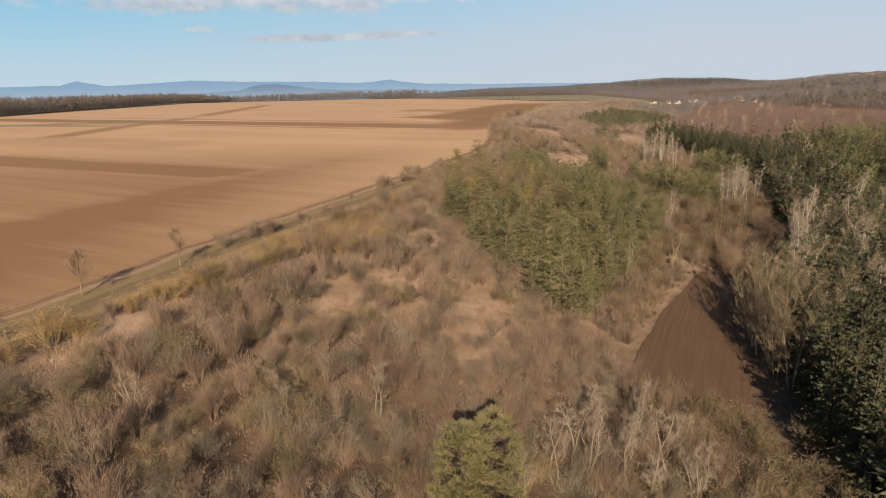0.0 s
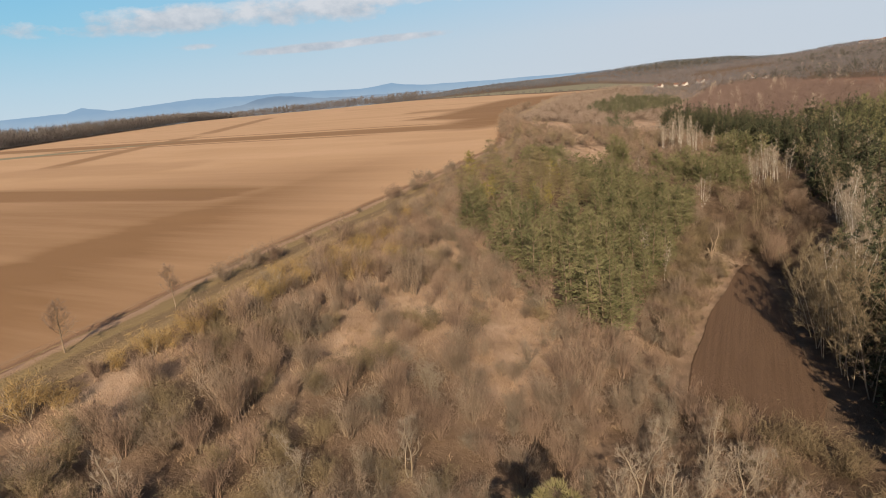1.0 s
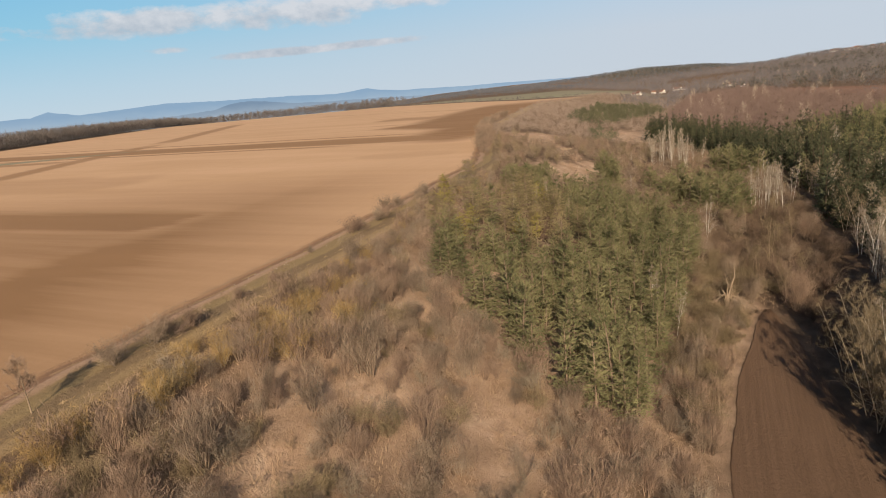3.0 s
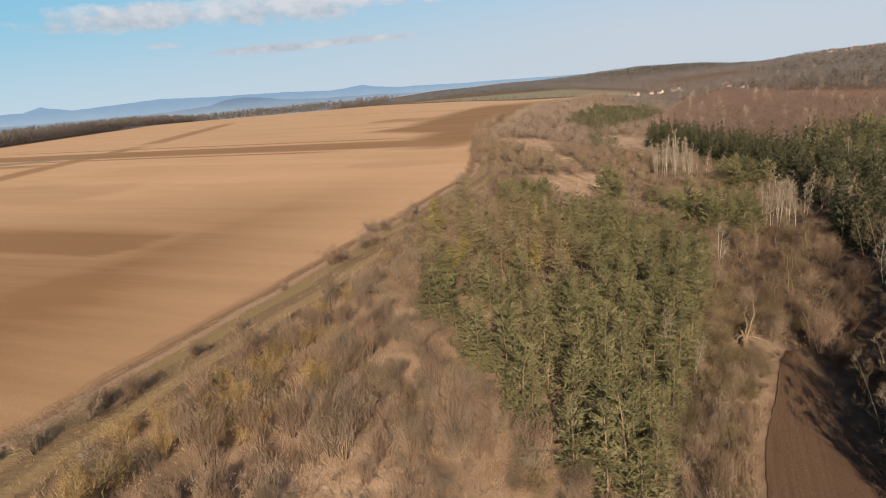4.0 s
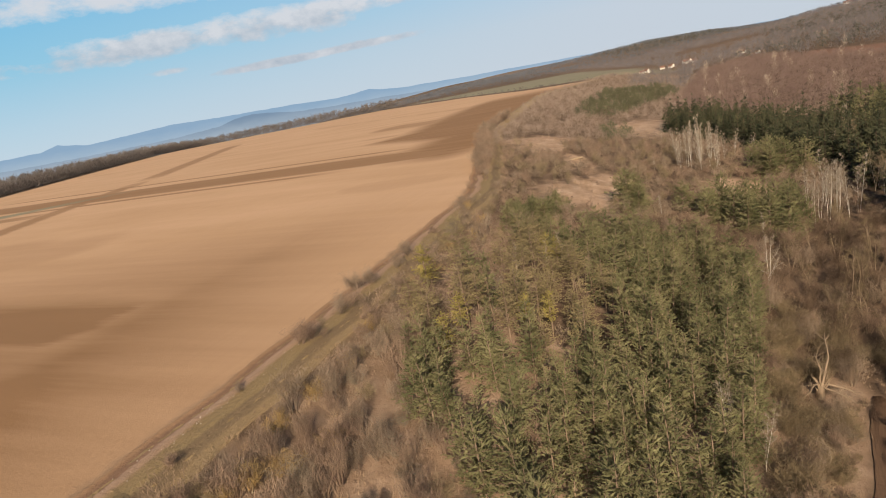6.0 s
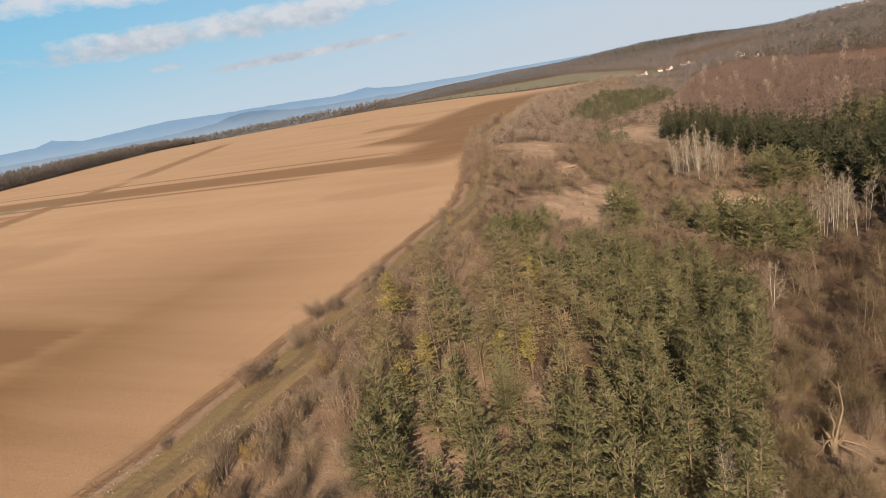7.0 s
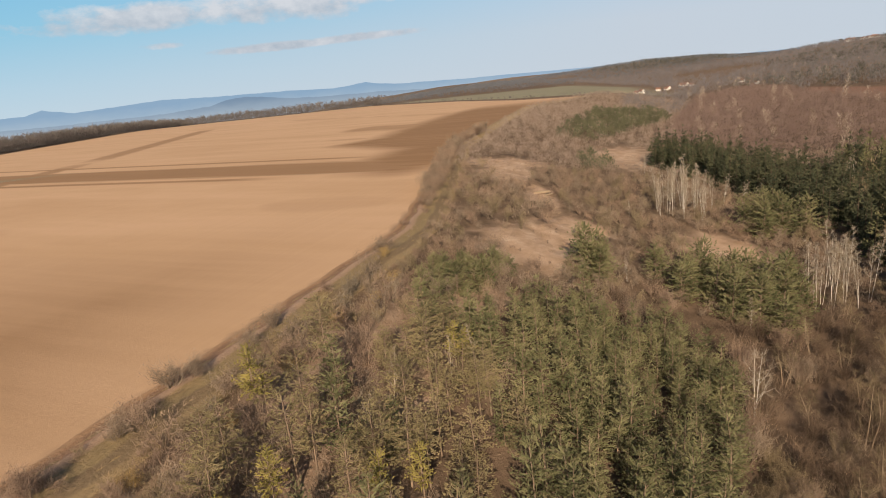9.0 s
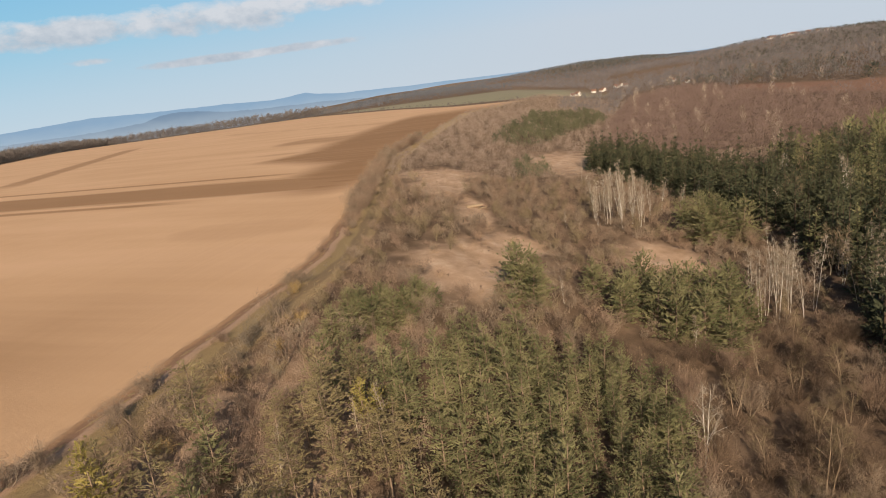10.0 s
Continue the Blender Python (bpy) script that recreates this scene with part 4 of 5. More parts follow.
orchard = [bare_tree(90 + i, 6.0, "fruit_tree", "round leafless fruit tree on the field edge", "field edge trees", BARK, TWIG_RED, 1, 18, 5, 26, 0.52, 0.3, 0.75, 0.018, 0.8, 0.03, 0.2, 0.025, 0.6) for i in range(2)]
orchard[0].put(-45.6, 74.6, 1.0, 10)
orchard[1].put(-38.4, 87.4, 0.95, 80)

# ---- shrubs ----
edge_bush = [shrub(100 + i, 3.2, 2.0, 12, 1500, TWIG_RED if i else TWIG, "bare_shrub", "dark leafless shrub on the field edge", "edge shrubs", 0.03) for i in range(2)]
for x, y, s in [(-15.2, 148.5, 1.0), (-13.8, 150, 0.8), (-9.3, 168.5, 1.0), (-7.5, 171, 0.8), (-11, 158, 0.9), (-9.8, 160.5, 0.9), (-3, 178, 0.9), (-1, 185, 0.9), (4.5, 199, 0.6), (12, 220, 0.95), (13.5, 222, 0.8), (15.5, 243, 0.5),
                (-35, 97, 0.9), (-33, 102, 1.0), (-30.5, 107, 0.9), (-32, 105, 0.7), (-27, 116, 0.6), (-24, 123, 0.5), (-21, 137, 0.4), (-52, 64, 0.7), (-57, 55, 0.8)]:
    edge_bush[rng.integers(2)].put(x, y, s * 1.2, rng.uniform(0, 360))
for y in np.arange(262, 470, 2.1):
    edge_bush[rng.integers(2)].put(float(edge_x(y)) + rng.uniform(-0.8, 2.2), y, rng.uniform(0.9, 1.7) * float(np.interp(y, [262, 290], [0.6, 1.15])), rng.uniform(0, 360))
golden = [shrub(110 + i, 3.0, 1.8, 11, 1300, TWIG_GOLD, "golden_shrub", "golden-yellow leafless willow shrub on the grassy slope", "golden shrubs", 0.032, 0.0, fan=7, wood=BARK_PALE) for i in range(2)]
for x, y, s in [(-21, 103, 1.2), (-17, 101, 1.3), (-19, 105, 1.0), (-15, 119, 1.0), (-17, 117, 0.8), (-24, 98, 0.9), (-27, 89, 1.1), (-32, 83, 0.9), (-36, 75, 1.1), (-34.5, 77, 0.9), (-30, 87, 0.8), (-42, 62, 1.2), (-40, 64, 0.9), (-35, 82, 0.7), (-28, 99, 0.7), (-22, 106, 0.8), (-10, 115, 0.8), (-12, 112, 0.8), (-14, 128, 0.7), (-6, 150, 0.7), (0, 160, 0.6), (13, 194, 0.7), (13, 217, 0.6), (15, 204, 0.8), (8, 186, 0.6), (4, 172, 0.6), (-44, 57, 0.9), (-25, 101, 0.8), (-20, 99, 0.9), (-14, 105, 0.8), (-26, 94, 0.8), (-29, 92, 0.8), (-22, 110, 0.8), (-18, 112, 0.9), (-12, 121, 0.8), (-33, 80, 0.8), (-38, 71, 0.8), (-11, 134, 0.7), (-8, 140, 0.7), (-10, 104, 0.7), (-47, 52, 0.9), (-8, 126, 0.7)]:
    golden[rng.integers(2)].put(x, y, s * rng.uniform(1.05, 1.4), rng.uniform(0, 360))

scrub = [shrub(120 + i, h, w, st, n, m, "bare_shrub", lab, "slope shrubs", tw, up, most, fan) for i, (h, w, m, lab, up, st, fan, n, tw, most) in enumerate([
    (2.9, 1.9, TWIG, "grey-brown leafless shrub on the slope", 0.7, 9, 5, 800, 0.033, 25), (3.0, 1.9, TWIG_RED, "reddish-brown leafless shrub on the slope", 0.9, 10, 5, 800, 0.033, 25),
    (2.6, 2.0, TWIG_OLIVE, "olive-tan leafless shrub on the slope", 0.1, 9, 6, 800, 0.033, 20), (4.2, 2.2, TWIG, "tall grey-brown leafless thicket shrub", 0.7, 9, 7, 1050, 0.033, 20),
    (4.0, 2.1, TWIG_RED, "tall reddish-brown leafless thicket shrub", 0.9, 10, 7, 1050, 0.032, 20), (2.8, 2.1, TWIG_GREY, "pale lichen-grey leafless shrub", 0.0, 8, 6, 760, 0.028, 20),
    (5.0, 3.0, TWIG_WILLOW, "big rounded olive-tan willow thicket bush", 0.0, 16, 9, 2000, 0.047, 20),
    (4.0, 2.5, TWIG_OLIVE, "tall rounded olive-brown leafless bush", 0.1, 12, 8, 1700, 0.033, 20), (4.3, 2.6, TWIG_GREY, "tall rounded grey leafless bush", 0.1, 10, 7, 1500, 0.027, 20),
    (4.6, 2.5, TWIG_RED, "tall reddish-brown leafless bush of upright shoots", 1.0, 13, 8, 1700, 0.032, 20), (4.3, 2.6, TWIG, "tall rounded brown leafless bush", 0.5, 12, 8, 1700, 0.033, 20),
    (4.4, 2.8, TWIG_DIMMED, "brown leafless bush on the valley floor, twigs darkened for dim light", 0.2, 13, 8, 1150, 0.034, 20), (5.2, 2.8, TWIG_DIMMED, "tall brown leafless bush on the valley floor, twigs darkened for dim light", 0.5, 13, 8, 1250, 0.034, 20)])]
light_scrub = [shrub(130 + i, h, w, 5, 420, m, "bare_shrub", "leafless thicket shrub", "slope shrubs", 0.045, 0.4, 0) for i, (h, w, m) in enumerate([
    (2.9, 2.0, TWIG), (3.3, 2.0, TWIG_RED), (2.6, 2.0, TWIG_OLIVE), (4.2, 2.6, TWIG), (4.0, 2.2, TWIG_RED), (2.8, 1.9, TWIG_GREY)])]
far_scrub = [shrub(140 + i, h, w, 4, 360, m, "bare_shrub", "leafless thicket shrub", "slope shrubs", 0.055, 0.3, 0) for i, (h, w, m) in enumerate([
    (2.9, 2.0, TWIG), (3.3, 2.0, TWIG_RED), (4.0, 2.5, TWIG), (3.6, 2.3, TWIG_TAN)])]
tufts = [shrub(150 + i, 1.0, 1.0, 3, 80, m, "bare_shrub", "low dry tuft", "slope shrubs", 0.035, 1.0, 0, 3) for i, m in enumerate((STRAW, TWIG_RED, TWIG_RED))]


def shrub_luck(x, y):
    """How thickly shrubs grow."""
    s = x - edge_x(y)
    d = 0.92 * sstep((s - np.interp(y, [60, 85, 130, 150, 170], [9, 11.5, 11, 8, 6.5])) / 2)
    d = d * (1 - np.where(y > 206, 0.99, 0.62) * np.where(y > 206, glade(x, y), 1.3 * bare_patch(x, y)))
    d = np.where(inside(x, y, STAND), np.where(inside(x, y, SPARSE), np.where(s < 26, 0.9, 0.22), 0.05), d)
    w, e = plot_edges(y)
    d = np.where((x > w - 1.6) & (x < e + 3) & (y < 145) & (y > 70), 0, d)
    d = np.where((y < 74) & (s > 24), 0.74, d)
    d = np.where((x > 58) & (y > 125) & (y < 206), 0.55, d)
    return d


places, rng = scatter(-70, 130, 36, 206, 3.15, 7, lambda x, y, luck: (luck < shrub_luck(x, y)) & (x - vale_x(y) < 26) & ~((x > 33) & (y < 80)) & (y > 80) & ~((x > 56) & (y > 125)) & ~((x > plot_edges(y)[0]) & (y < 145)) & (np.hypot(x - 53.6, y - 141.5) > 4.6))
places.sort(key=lambda q: math.hypot(q[0] - 0, q[1] - 75))
for x, y in places:
    k = rng.choice([0, 0, 1, 1, 2, 3, 4, 5])
    kind = light_scrub if y > 150 or x > 75 else scrub
    open_ground = float(bare_patch(x, y))
    kind[k].put(x, y, rng.uniform(0.65, 1.45) * 1.05 * (1 - 0.35 * open_ground), rng.uniform(0, 360), 1 - 0.25 * open_ground)
places, rng = scatter(-64, 34, 34, 81, 3.3, 37, lambda x, y, luck: (luck < 0.9 - 0.85 * bare_patch(x, y)) & (x > edge_x(y) + 10.5))
for x, y in places:
    scrub[rng.choice([7, 9, 10, 7, 8] if x < -10 else [9, 9, 10, 8, 10] if y > 62 else [7, 8, 9, 8, 10])].put(x, y, rng.uniform(0.65, 1.15) * (0.75 if x < edge_x(y) + 16 else 1.0), rng.uniform(0, 360), rng.uniform(0.8, 1.1))
# Valley bushes, many with twigs coloured darker for shade.
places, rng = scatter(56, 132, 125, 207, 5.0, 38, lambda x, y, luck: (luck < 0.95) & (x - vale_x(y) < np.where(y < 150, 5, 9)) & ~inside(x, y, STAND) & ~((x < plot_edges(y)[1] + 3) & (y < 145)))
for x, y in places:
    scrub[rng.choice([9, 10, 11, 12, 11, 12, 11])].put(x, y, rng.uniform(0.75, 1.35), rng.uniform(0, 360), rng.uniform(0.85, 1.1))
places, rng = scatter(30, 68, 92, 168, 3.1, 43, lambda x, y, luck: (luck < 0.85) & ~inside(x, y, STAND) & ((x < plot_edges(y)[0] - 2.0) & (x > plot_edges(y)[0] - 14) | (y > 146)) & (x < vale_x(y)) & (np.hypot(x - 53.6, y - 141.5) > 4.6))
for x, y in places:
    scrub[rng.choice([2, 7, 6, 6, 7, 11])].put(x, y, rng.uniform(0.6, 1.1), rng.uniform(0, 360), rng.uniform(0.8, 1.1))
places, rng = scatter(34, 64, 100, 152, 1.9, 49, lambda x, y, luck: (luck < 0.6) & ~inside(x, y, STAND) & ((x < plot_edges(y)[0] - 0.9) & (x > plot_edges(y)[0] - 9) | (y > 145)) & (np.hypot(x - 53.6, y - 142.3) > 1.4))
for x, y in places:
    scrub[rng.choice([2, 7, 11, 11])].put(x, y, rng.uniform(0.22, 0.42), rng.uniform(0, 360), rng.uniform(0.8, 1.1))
places, rng = scatter(-12, 16, 99, 127, 3.0, 47, lambda x, y, luck: (luck < 0.62 - 0.5 * blob(x, y, 5, 122, 2.2, 2.2)) & ~inside(x, y, STAND))
for x, y in places:
    scrub[rng.choice([0, 3, 4, 5, 8, 10])].put(x, y, rng.uniform(0.6, 1.0), rng.uniform(0, 360), rng.uniform(0.8, 1.1))
places, rng = scatter(29, 60, 40, 84, 6.0, 17, lambda x, y, luck: (luck < 0.92) & ~((x < plot_edges(y)[1] + 2) & (y > 78)) & ~((x > 55) & (y > 62)) & ~((x > 47) & (y > 68)))
for x, y in places:
    scrub[6].put(x, y, rng.uniform(0.85, 1.2), rng.uniform(0, 360), rng.uniform(0.9, 1.15))
places, rng = scatter(8, 150, 206, 330, 3.9, 8, lambda x, y, luck: (luck < shrub_luck(x, y)) & (x - vale_x(y) < np.where(y < 255, 9, 14)))
for x, y in places:
    far_scrub[rng.choice([0, 1, 1, 2, 3])].put(x, y, rng.uniform(0.85, 1.35), rng.uniform(0, 360))
places, rng = scatter(-60, 60, 40, 150, 1.75, 28, lambda x, y, luck: (luck < 0.2 + 0.45 * glade(x, y) - 0.2 * bare_patch(x, y)) & (x > edge_x(y) + 7) & ~inside(x, y, STAND) & (x < plot_edges(y)[0] - 0.8))
for x, y in places:
    tufts[rng.choice([0, 0, 1, 1, 2])].put(x, y, rng.uniform(0.6, 1.4), rng.uniform(0, 360), rng.uniform(0.6, 1.1))
places, rng = scatter(-60, 40, 40, 300, 1.7, 61, lambda x, y, luck: (luck < 0.4) & (np.abs(x - edge_x(y) - 4.4) < 4.2) & (np.abs(x - edge_x(y) - 5.2) > 1.0))
for x, y in places:
    tufts[rng.choice([0, 0, 0, 1])].put(x, y, rng.uniform(0.3, 0.8), rng.uniform(0, 360), rng.uniform(0.4, 0.9))
places, rng = scatter(-40, 30, 150, 262, 4.2, 62, lambda x, y, luck: (luck < 0.5) & (x - edge_x(y) > 0.2) & (x - edge_x(y) < 7.5) & (np.abs(x - edge_x(y) - 5.2) > 1.4))
for x, y in places:
    light_scrub[rng.choice([0, 1, 1, 2])].put(x, y, rng.uniform(0.3, 0.75), rng.uniform(0, 360), rng.uniform(0.7, 1.0))
places, rng = scatter(30, 72, 206, 362, 1.9, 41, lambda x, y, luck: (luck < 0.5 * glade(x, y)))
for x, y in places:
    tufts[rng.choice([0, 0, 1])].put(x, y, rng.uniform(0.5, 1.3), rng.uniform(0, 360), rng.uniform(0.5, 1.0))
join_rest("shrub_thicket", "dense brown leafless thicket over the slope and valley", "thicket", scrub + light_scrub + far_scrub + tufts)


# ---- far woods ----
def far_wood(name, label, mat, places, h, wide, count, width, seed):
    """Many far trees: a fan of thin twigs or needle sprays for each."""
    rng = np.random.default_rng(seed)
    p = np.array(places)
    n = len(p)
    hs = h * rng.uniform(0.7, 1.2, n)
    z = land(p[:, 0], p[:, 1])
    q = rng.uniform(0, 1, (n, count)) ** 0.8
    a = rng.uniform(0, 2 * math.pi, (n, count))
    r = wide * rng.uniform(0.2, 1.0, (n, count)) * np.sqrt(np.maximum(0.05, 1 - q ** 2))
    base = np.stack([p[:, 0, None] + r * np.cos(a), p[:, 1, None] + r * np.sin(a), z[:, None] + hs[:, None] * q * 0.8], -1).reshape(-1, 3)
    way = np.stack([np.cos(a) * 0.5, np.sin(a) * 0.5, np.full_like(a, 0.9)], -1) + rng.normal(size=(n, count, 3)) * 0.3
    way = (way * (hs * rng.uniform(0.13, 0.22, n))[:, None, None]).reshape(-1, 3)
    g = Geo()
    g.slivers(base, way, rng.uniform(0.6, 1.3, n * count) * width, rng)
    return tagged(new(name, g.mesh(name, mat)), label, "woodland", kind="stuff")


def bare_land(x, y):
    return (in_field(x, y) < 0.1) & (in_green(x, y) < 0.2)


PURPLE = [(128, 400), (150, 377), (190, 350), (225, 345), (270, 375), (296, 415), (298, 470), (301, 515), (313, 600), (330, 650), (325, 760), (290, 740), (216, 585), (150, 460)]
STRIPE = [(91, 443), (118, 520), (160, 626), (211, 632), (197, 555), (150, 494), (108, 425)]
PATCH = [(77, 335), (92, 336), (101, 372), (86, 369)]
GREENHILL = [(190, 320), (230, 300), (300, 250), (420, 240), (420, 300), (250, 330), (215, 338)]
p1, _ = scatter(16, 260, 330, 900, 4.6, 11, lambda x, y, luck: (x > edge_x(y) + 5) & (x < vale_x(y) + 60) & bare_land(x, y) & (luck < 0.9 - 0.85 * glade(x, y)) & ~inside(x, y, FOREST) & ~inside(x, y, ROW) & ~inside(x, y, PURPLE) & ~((luck < 0.6) & inside(x, y, STRIPE)))
far_wood("grey_thicket", "dense grey-brown leafless thicket beside the field", WOOD_FAR, p1, 4.4, 2.8, 100, 0.09, 1)
p2, _ = scatter(120, 360, 345, 710, 4.6, 12, lambda x, y, luck: inside(x, y, PURPLE) & ~inside(x, y, ROW))
far_wood("reddish_wood", "reddish-brown leafless wood on the hillside", WOOD_RED, p2, 5.6, 3.2, 80, 0.14, 2)
p3, _ = scatter(70, 270, 330, 750, 4.6, 13, lambda x, y, luck: (inside(x, y, STRIPE) | inside(x, y, PATCH)) & (luck < 0.75))
far_wood("pine_strip", "strip of dark green pines on the far slope", WOOD_GREEN, p3, 6.5, 2.4, 60, 0.32, 3)
p4, _ = scatter(190, 560, 200, 480, 5.5, 14, lambda x, y, luck: (inside(x, y, GREENHILL) | (inside(x, y, FOREST) & (y > 190) & (x - vale_x(y) >= np.interp(y, [60, 120, 200, 260], [38, 48, 70, 90])))) & (luck < 0.7))
far_wood("pine_wood", "olive-green pine wood on the rising hillside", NEEDLE, p4, 11.0, 2.6, 60, 0.42, 4)
p5, _ = scatter(130, 560, 200, 1000, 17, 15, lambda x, y, luck: (inside(x, y, PURPLE) | inside(x, y, GREENHILL)) & (luck < 0.26) | (luck < 0.10) & (x > vale_x(y) + 20) & ~inside(x, y, FOREST) & ~inside(x, y, RED_FIELD))
p5b, _ = scatter(110, 330, 200, 350, 8.5, 25, lambda x, y, luck: (inside(x, y, FOREST) | inside(x, y, GREENHILL)) & (luck < 0.35))
far_wood("tan_trees", "tan leafless trees scattered among the forest pines", WOOD_TAN, p5b, 11.0, 2.6, 60, 0.2, 15)
far_wood("pale_birches", "scattered pale birches in the far woods", WOOD_PALE, p5, 10.0, 2.0, 70, 0.16, 5)
def on_hill(x, y):
    return (x > np.maximum(edge_x(y), vale_x(y) - 40)) & bare_land(x, y) & ~inside(x, y, PURPLE) & ~inside(x, y, FOREST) & ~inside(x, y, GREENHILL) & ~inside(x, y, STRIPE) & ~inside(x, y, RED_FIELD) & (x / y < 1.0) & ~near_homes(x, y) & (clearing(x, y) < 0.5)


def clearing(x, y):
    """Open grassy places between the hill woods."""
    return sstep(3 * (np.sin(x * 0.011 + 0.7 * np.sin(y * 0.004)) * np.sin(y * 0.0085 + 1.3) - 0.6))


def near_homes(x, y):
    near = np.zeros(np.shape(x), bool)
    for hx, hy, _turn, _s in HOMES:
        near |= (np.abs(x - hx) < 11) & (y > hy - (70 if hy > 1200 else 10)) & (y < hy + 9)
    return near


HOMES = [(331, 925, 10, 0.8), (322, 908, 40, 0.7), (306, 893, 80, 0.8), (270, 845, 20, 0.9), (258, 828, 95, 0.7), (362, 960, 95, 1.0), (374, 958, 80, 0.8), (384, 838, 30, 0.6), (363, 764, 10, 0.6), (380, 990, 10, 0.9),
         (856, 1384, 20, 1.1), (870, 1390, 70, 1.2), (884, 1380, 15, 1.0), (898, 1370, 60, 1.3), (912, 1378, 20, 1.1), (924, 1360, 80, 1.2), (938, 1350, 40, 1.0), (905, 1395, 0, 1.2), (952, 1345, 20, 1.0), (970, 1352, 70, 0.9)]
p6, _ = scatter(190, 1150, 380, 1500, 9.0, 16, lambda x, y, luck: on_hill(x, y) & (luck < 0.95 - 0.25 * (y < 1150) * (x < 470)) & (np.hypot(x, y) < 1550))
far_wood("hazed_hill_wood", "brown leafless woods covering the hillside, greyed with painted haze", WOOD_HILL_HAZED, p6, 9.0, 4.8, 44, 0.38, 6)
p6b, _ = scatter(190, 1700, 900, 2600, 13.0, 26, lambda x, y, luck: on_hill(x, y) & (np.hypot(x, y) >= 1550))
far_wood("hazed_ridge_wood", "leafless woods covering the far ridge, tinted grey-blue with painted haze", WOOD_RIDGE_HAZED, p6b, 8.0, 6.5, 14, 1.2, 26)
p7, _ = scatter(190, 1500, 480, 2500, 13.0, 17, lambda x, y, luck: (x > vale_x(y) + 60) & on_hill(x, y) & (luck < 0.6 * sstep(2 * np.sin(x * 0.009 + 2) * np.sin(y * 0.007 + x * 0.002))))
far_wood("hill_pines", "patches of dark pines on the far hills", WOOD_PINEHILL, p7, 9.5, 4.2, 40, 0.6, 7)
p8, _ = scatter(-560, -400, 300, 1400, 5.5, 18, lambda x, y, luck: (x < -436 - 0.04 * (y - 900)) & (x > -475 - 0.04 * (y - 900)))
p9, _ = scatter(-520, 330, 760, 1420, 6.0, 19, lambda x, y, luck: (np.abs(y - np.interp(x, [-430, -80, 60, 125, 200, 260], [1328, 1258, 1058, 888, 808, 780])) < np.where(x < -60, 17, 5)))
far_wood("hedge", "low leafless hedge at the end of the field", WOOD_LINE, [q for q in p9 if q[0] >= -20], 4.6, 2.6, 40, 0.4, 18)
far_wood("tree_line", "dark leafless line of trees at the end of the field", WOOD_LINE, p8 + [q for q in p9 if q[0] < -20], 17.0, 4.2, 60, 0.55, 8)
p10, _ = scatter(-900, 300, 1300, 2600, 15.0, 20, lambda x, y, luck: (x > -y * 0.12) & bare_land(x, y) & (luck < 0.8))
# Shares the haze-tinted colour of the ridge.
far_wood("far_wood", "brown leafless woods beyond the field, tinted grey-blue with painted haze", WOOD_RIDGE_HAZED, p10, 11.0, 7.0, 22, 1.2, 9)


# ---- houses ----
def house(label, w, d, eave, ridge):
    base = new("house")

    def piece(name, verts, faces, mat, parent=base):
        ob = mesh_object(name, verts, faces, mat)
        ob.parent = parent
        return ob

    def box(name, x0, x1, y0, y1, z0, z1, mat, parent=base):
        v = [(x, y, z) for z in (z0, z1) for y in (y0, y1) for x in (x0, x1)]
        return piece(name, v, [(0, 2, 3, 1), (4, 5, 7, 6), (0, 1, 5, 4), (2, 6, 7, 3), (0, 4, 6, 2), (1, 3, 7, 5)], mat, parent)

    a, b = w / 2, d / 2
    wall = piece("wall", [(-a, -b, -1), (a, -b, -1), (a, b, -1), (-a, b, -1), (-a, -b, eave), (a, -b, eave), (a, b, eave), (-a, b, eave), (0, -b, ridge), (0, b, ridge)],
                 [(0, 1, 5, 8, 4), (2, 3, 7, 9, 6), (1, 2, 6, 5), (3, 0, 4, 7), (4, 8, 9, 7), (8, 5, 6, 9)], PLASTER)
    o, k = 0.5, 0.25
    for s in (-1, 1):
        lo = (s * (a + o), eave - o * (ridge - eave) / a)
        piece("roof", [(lo[0], -b - o, lo[1] + 0.02), (lo[0], b + o, lo[1] + 0.02), (0, b + o, ridge + 0.02), (0, -b - o, ridge + 0.02), (lo[0], -b - o, lo[1] + k), (lo[0], b + o, lo[1] + k), (0, b + o, ridge + k), (0, -b - o, ridge + k)],
              [(0, 1, 2, 3), (4, 7, 6, 5), (0, 4, 5, 1), (1, 5, 6, 2), (2, 6, 7, 3), (3, 7, 4, 0)], ROOF)
    box("chimney", 0.8, 1.5, 0.4, 1.1, ridge - 1.2, ridge + 1.0, ROOF)
    for x in (-a * 0.5, a * 0.5):
        for z in (1.0, eave - 1.6):
            box("window", x - 0.5, x + 0.5, -b - 0.05, -b + 0.1, z, z + 1.2, PANE)
    return Planter(tagged(base, label, "house", "hamlet houses"))


homes = house("small white rendered house with a red-brown tiled gable roof", 9, 11, 4.6, 8.6)
for x, y, turn, s in HOMES:
    homes.put(x, y, s * 0.62, turn, 1.0, 0.0)


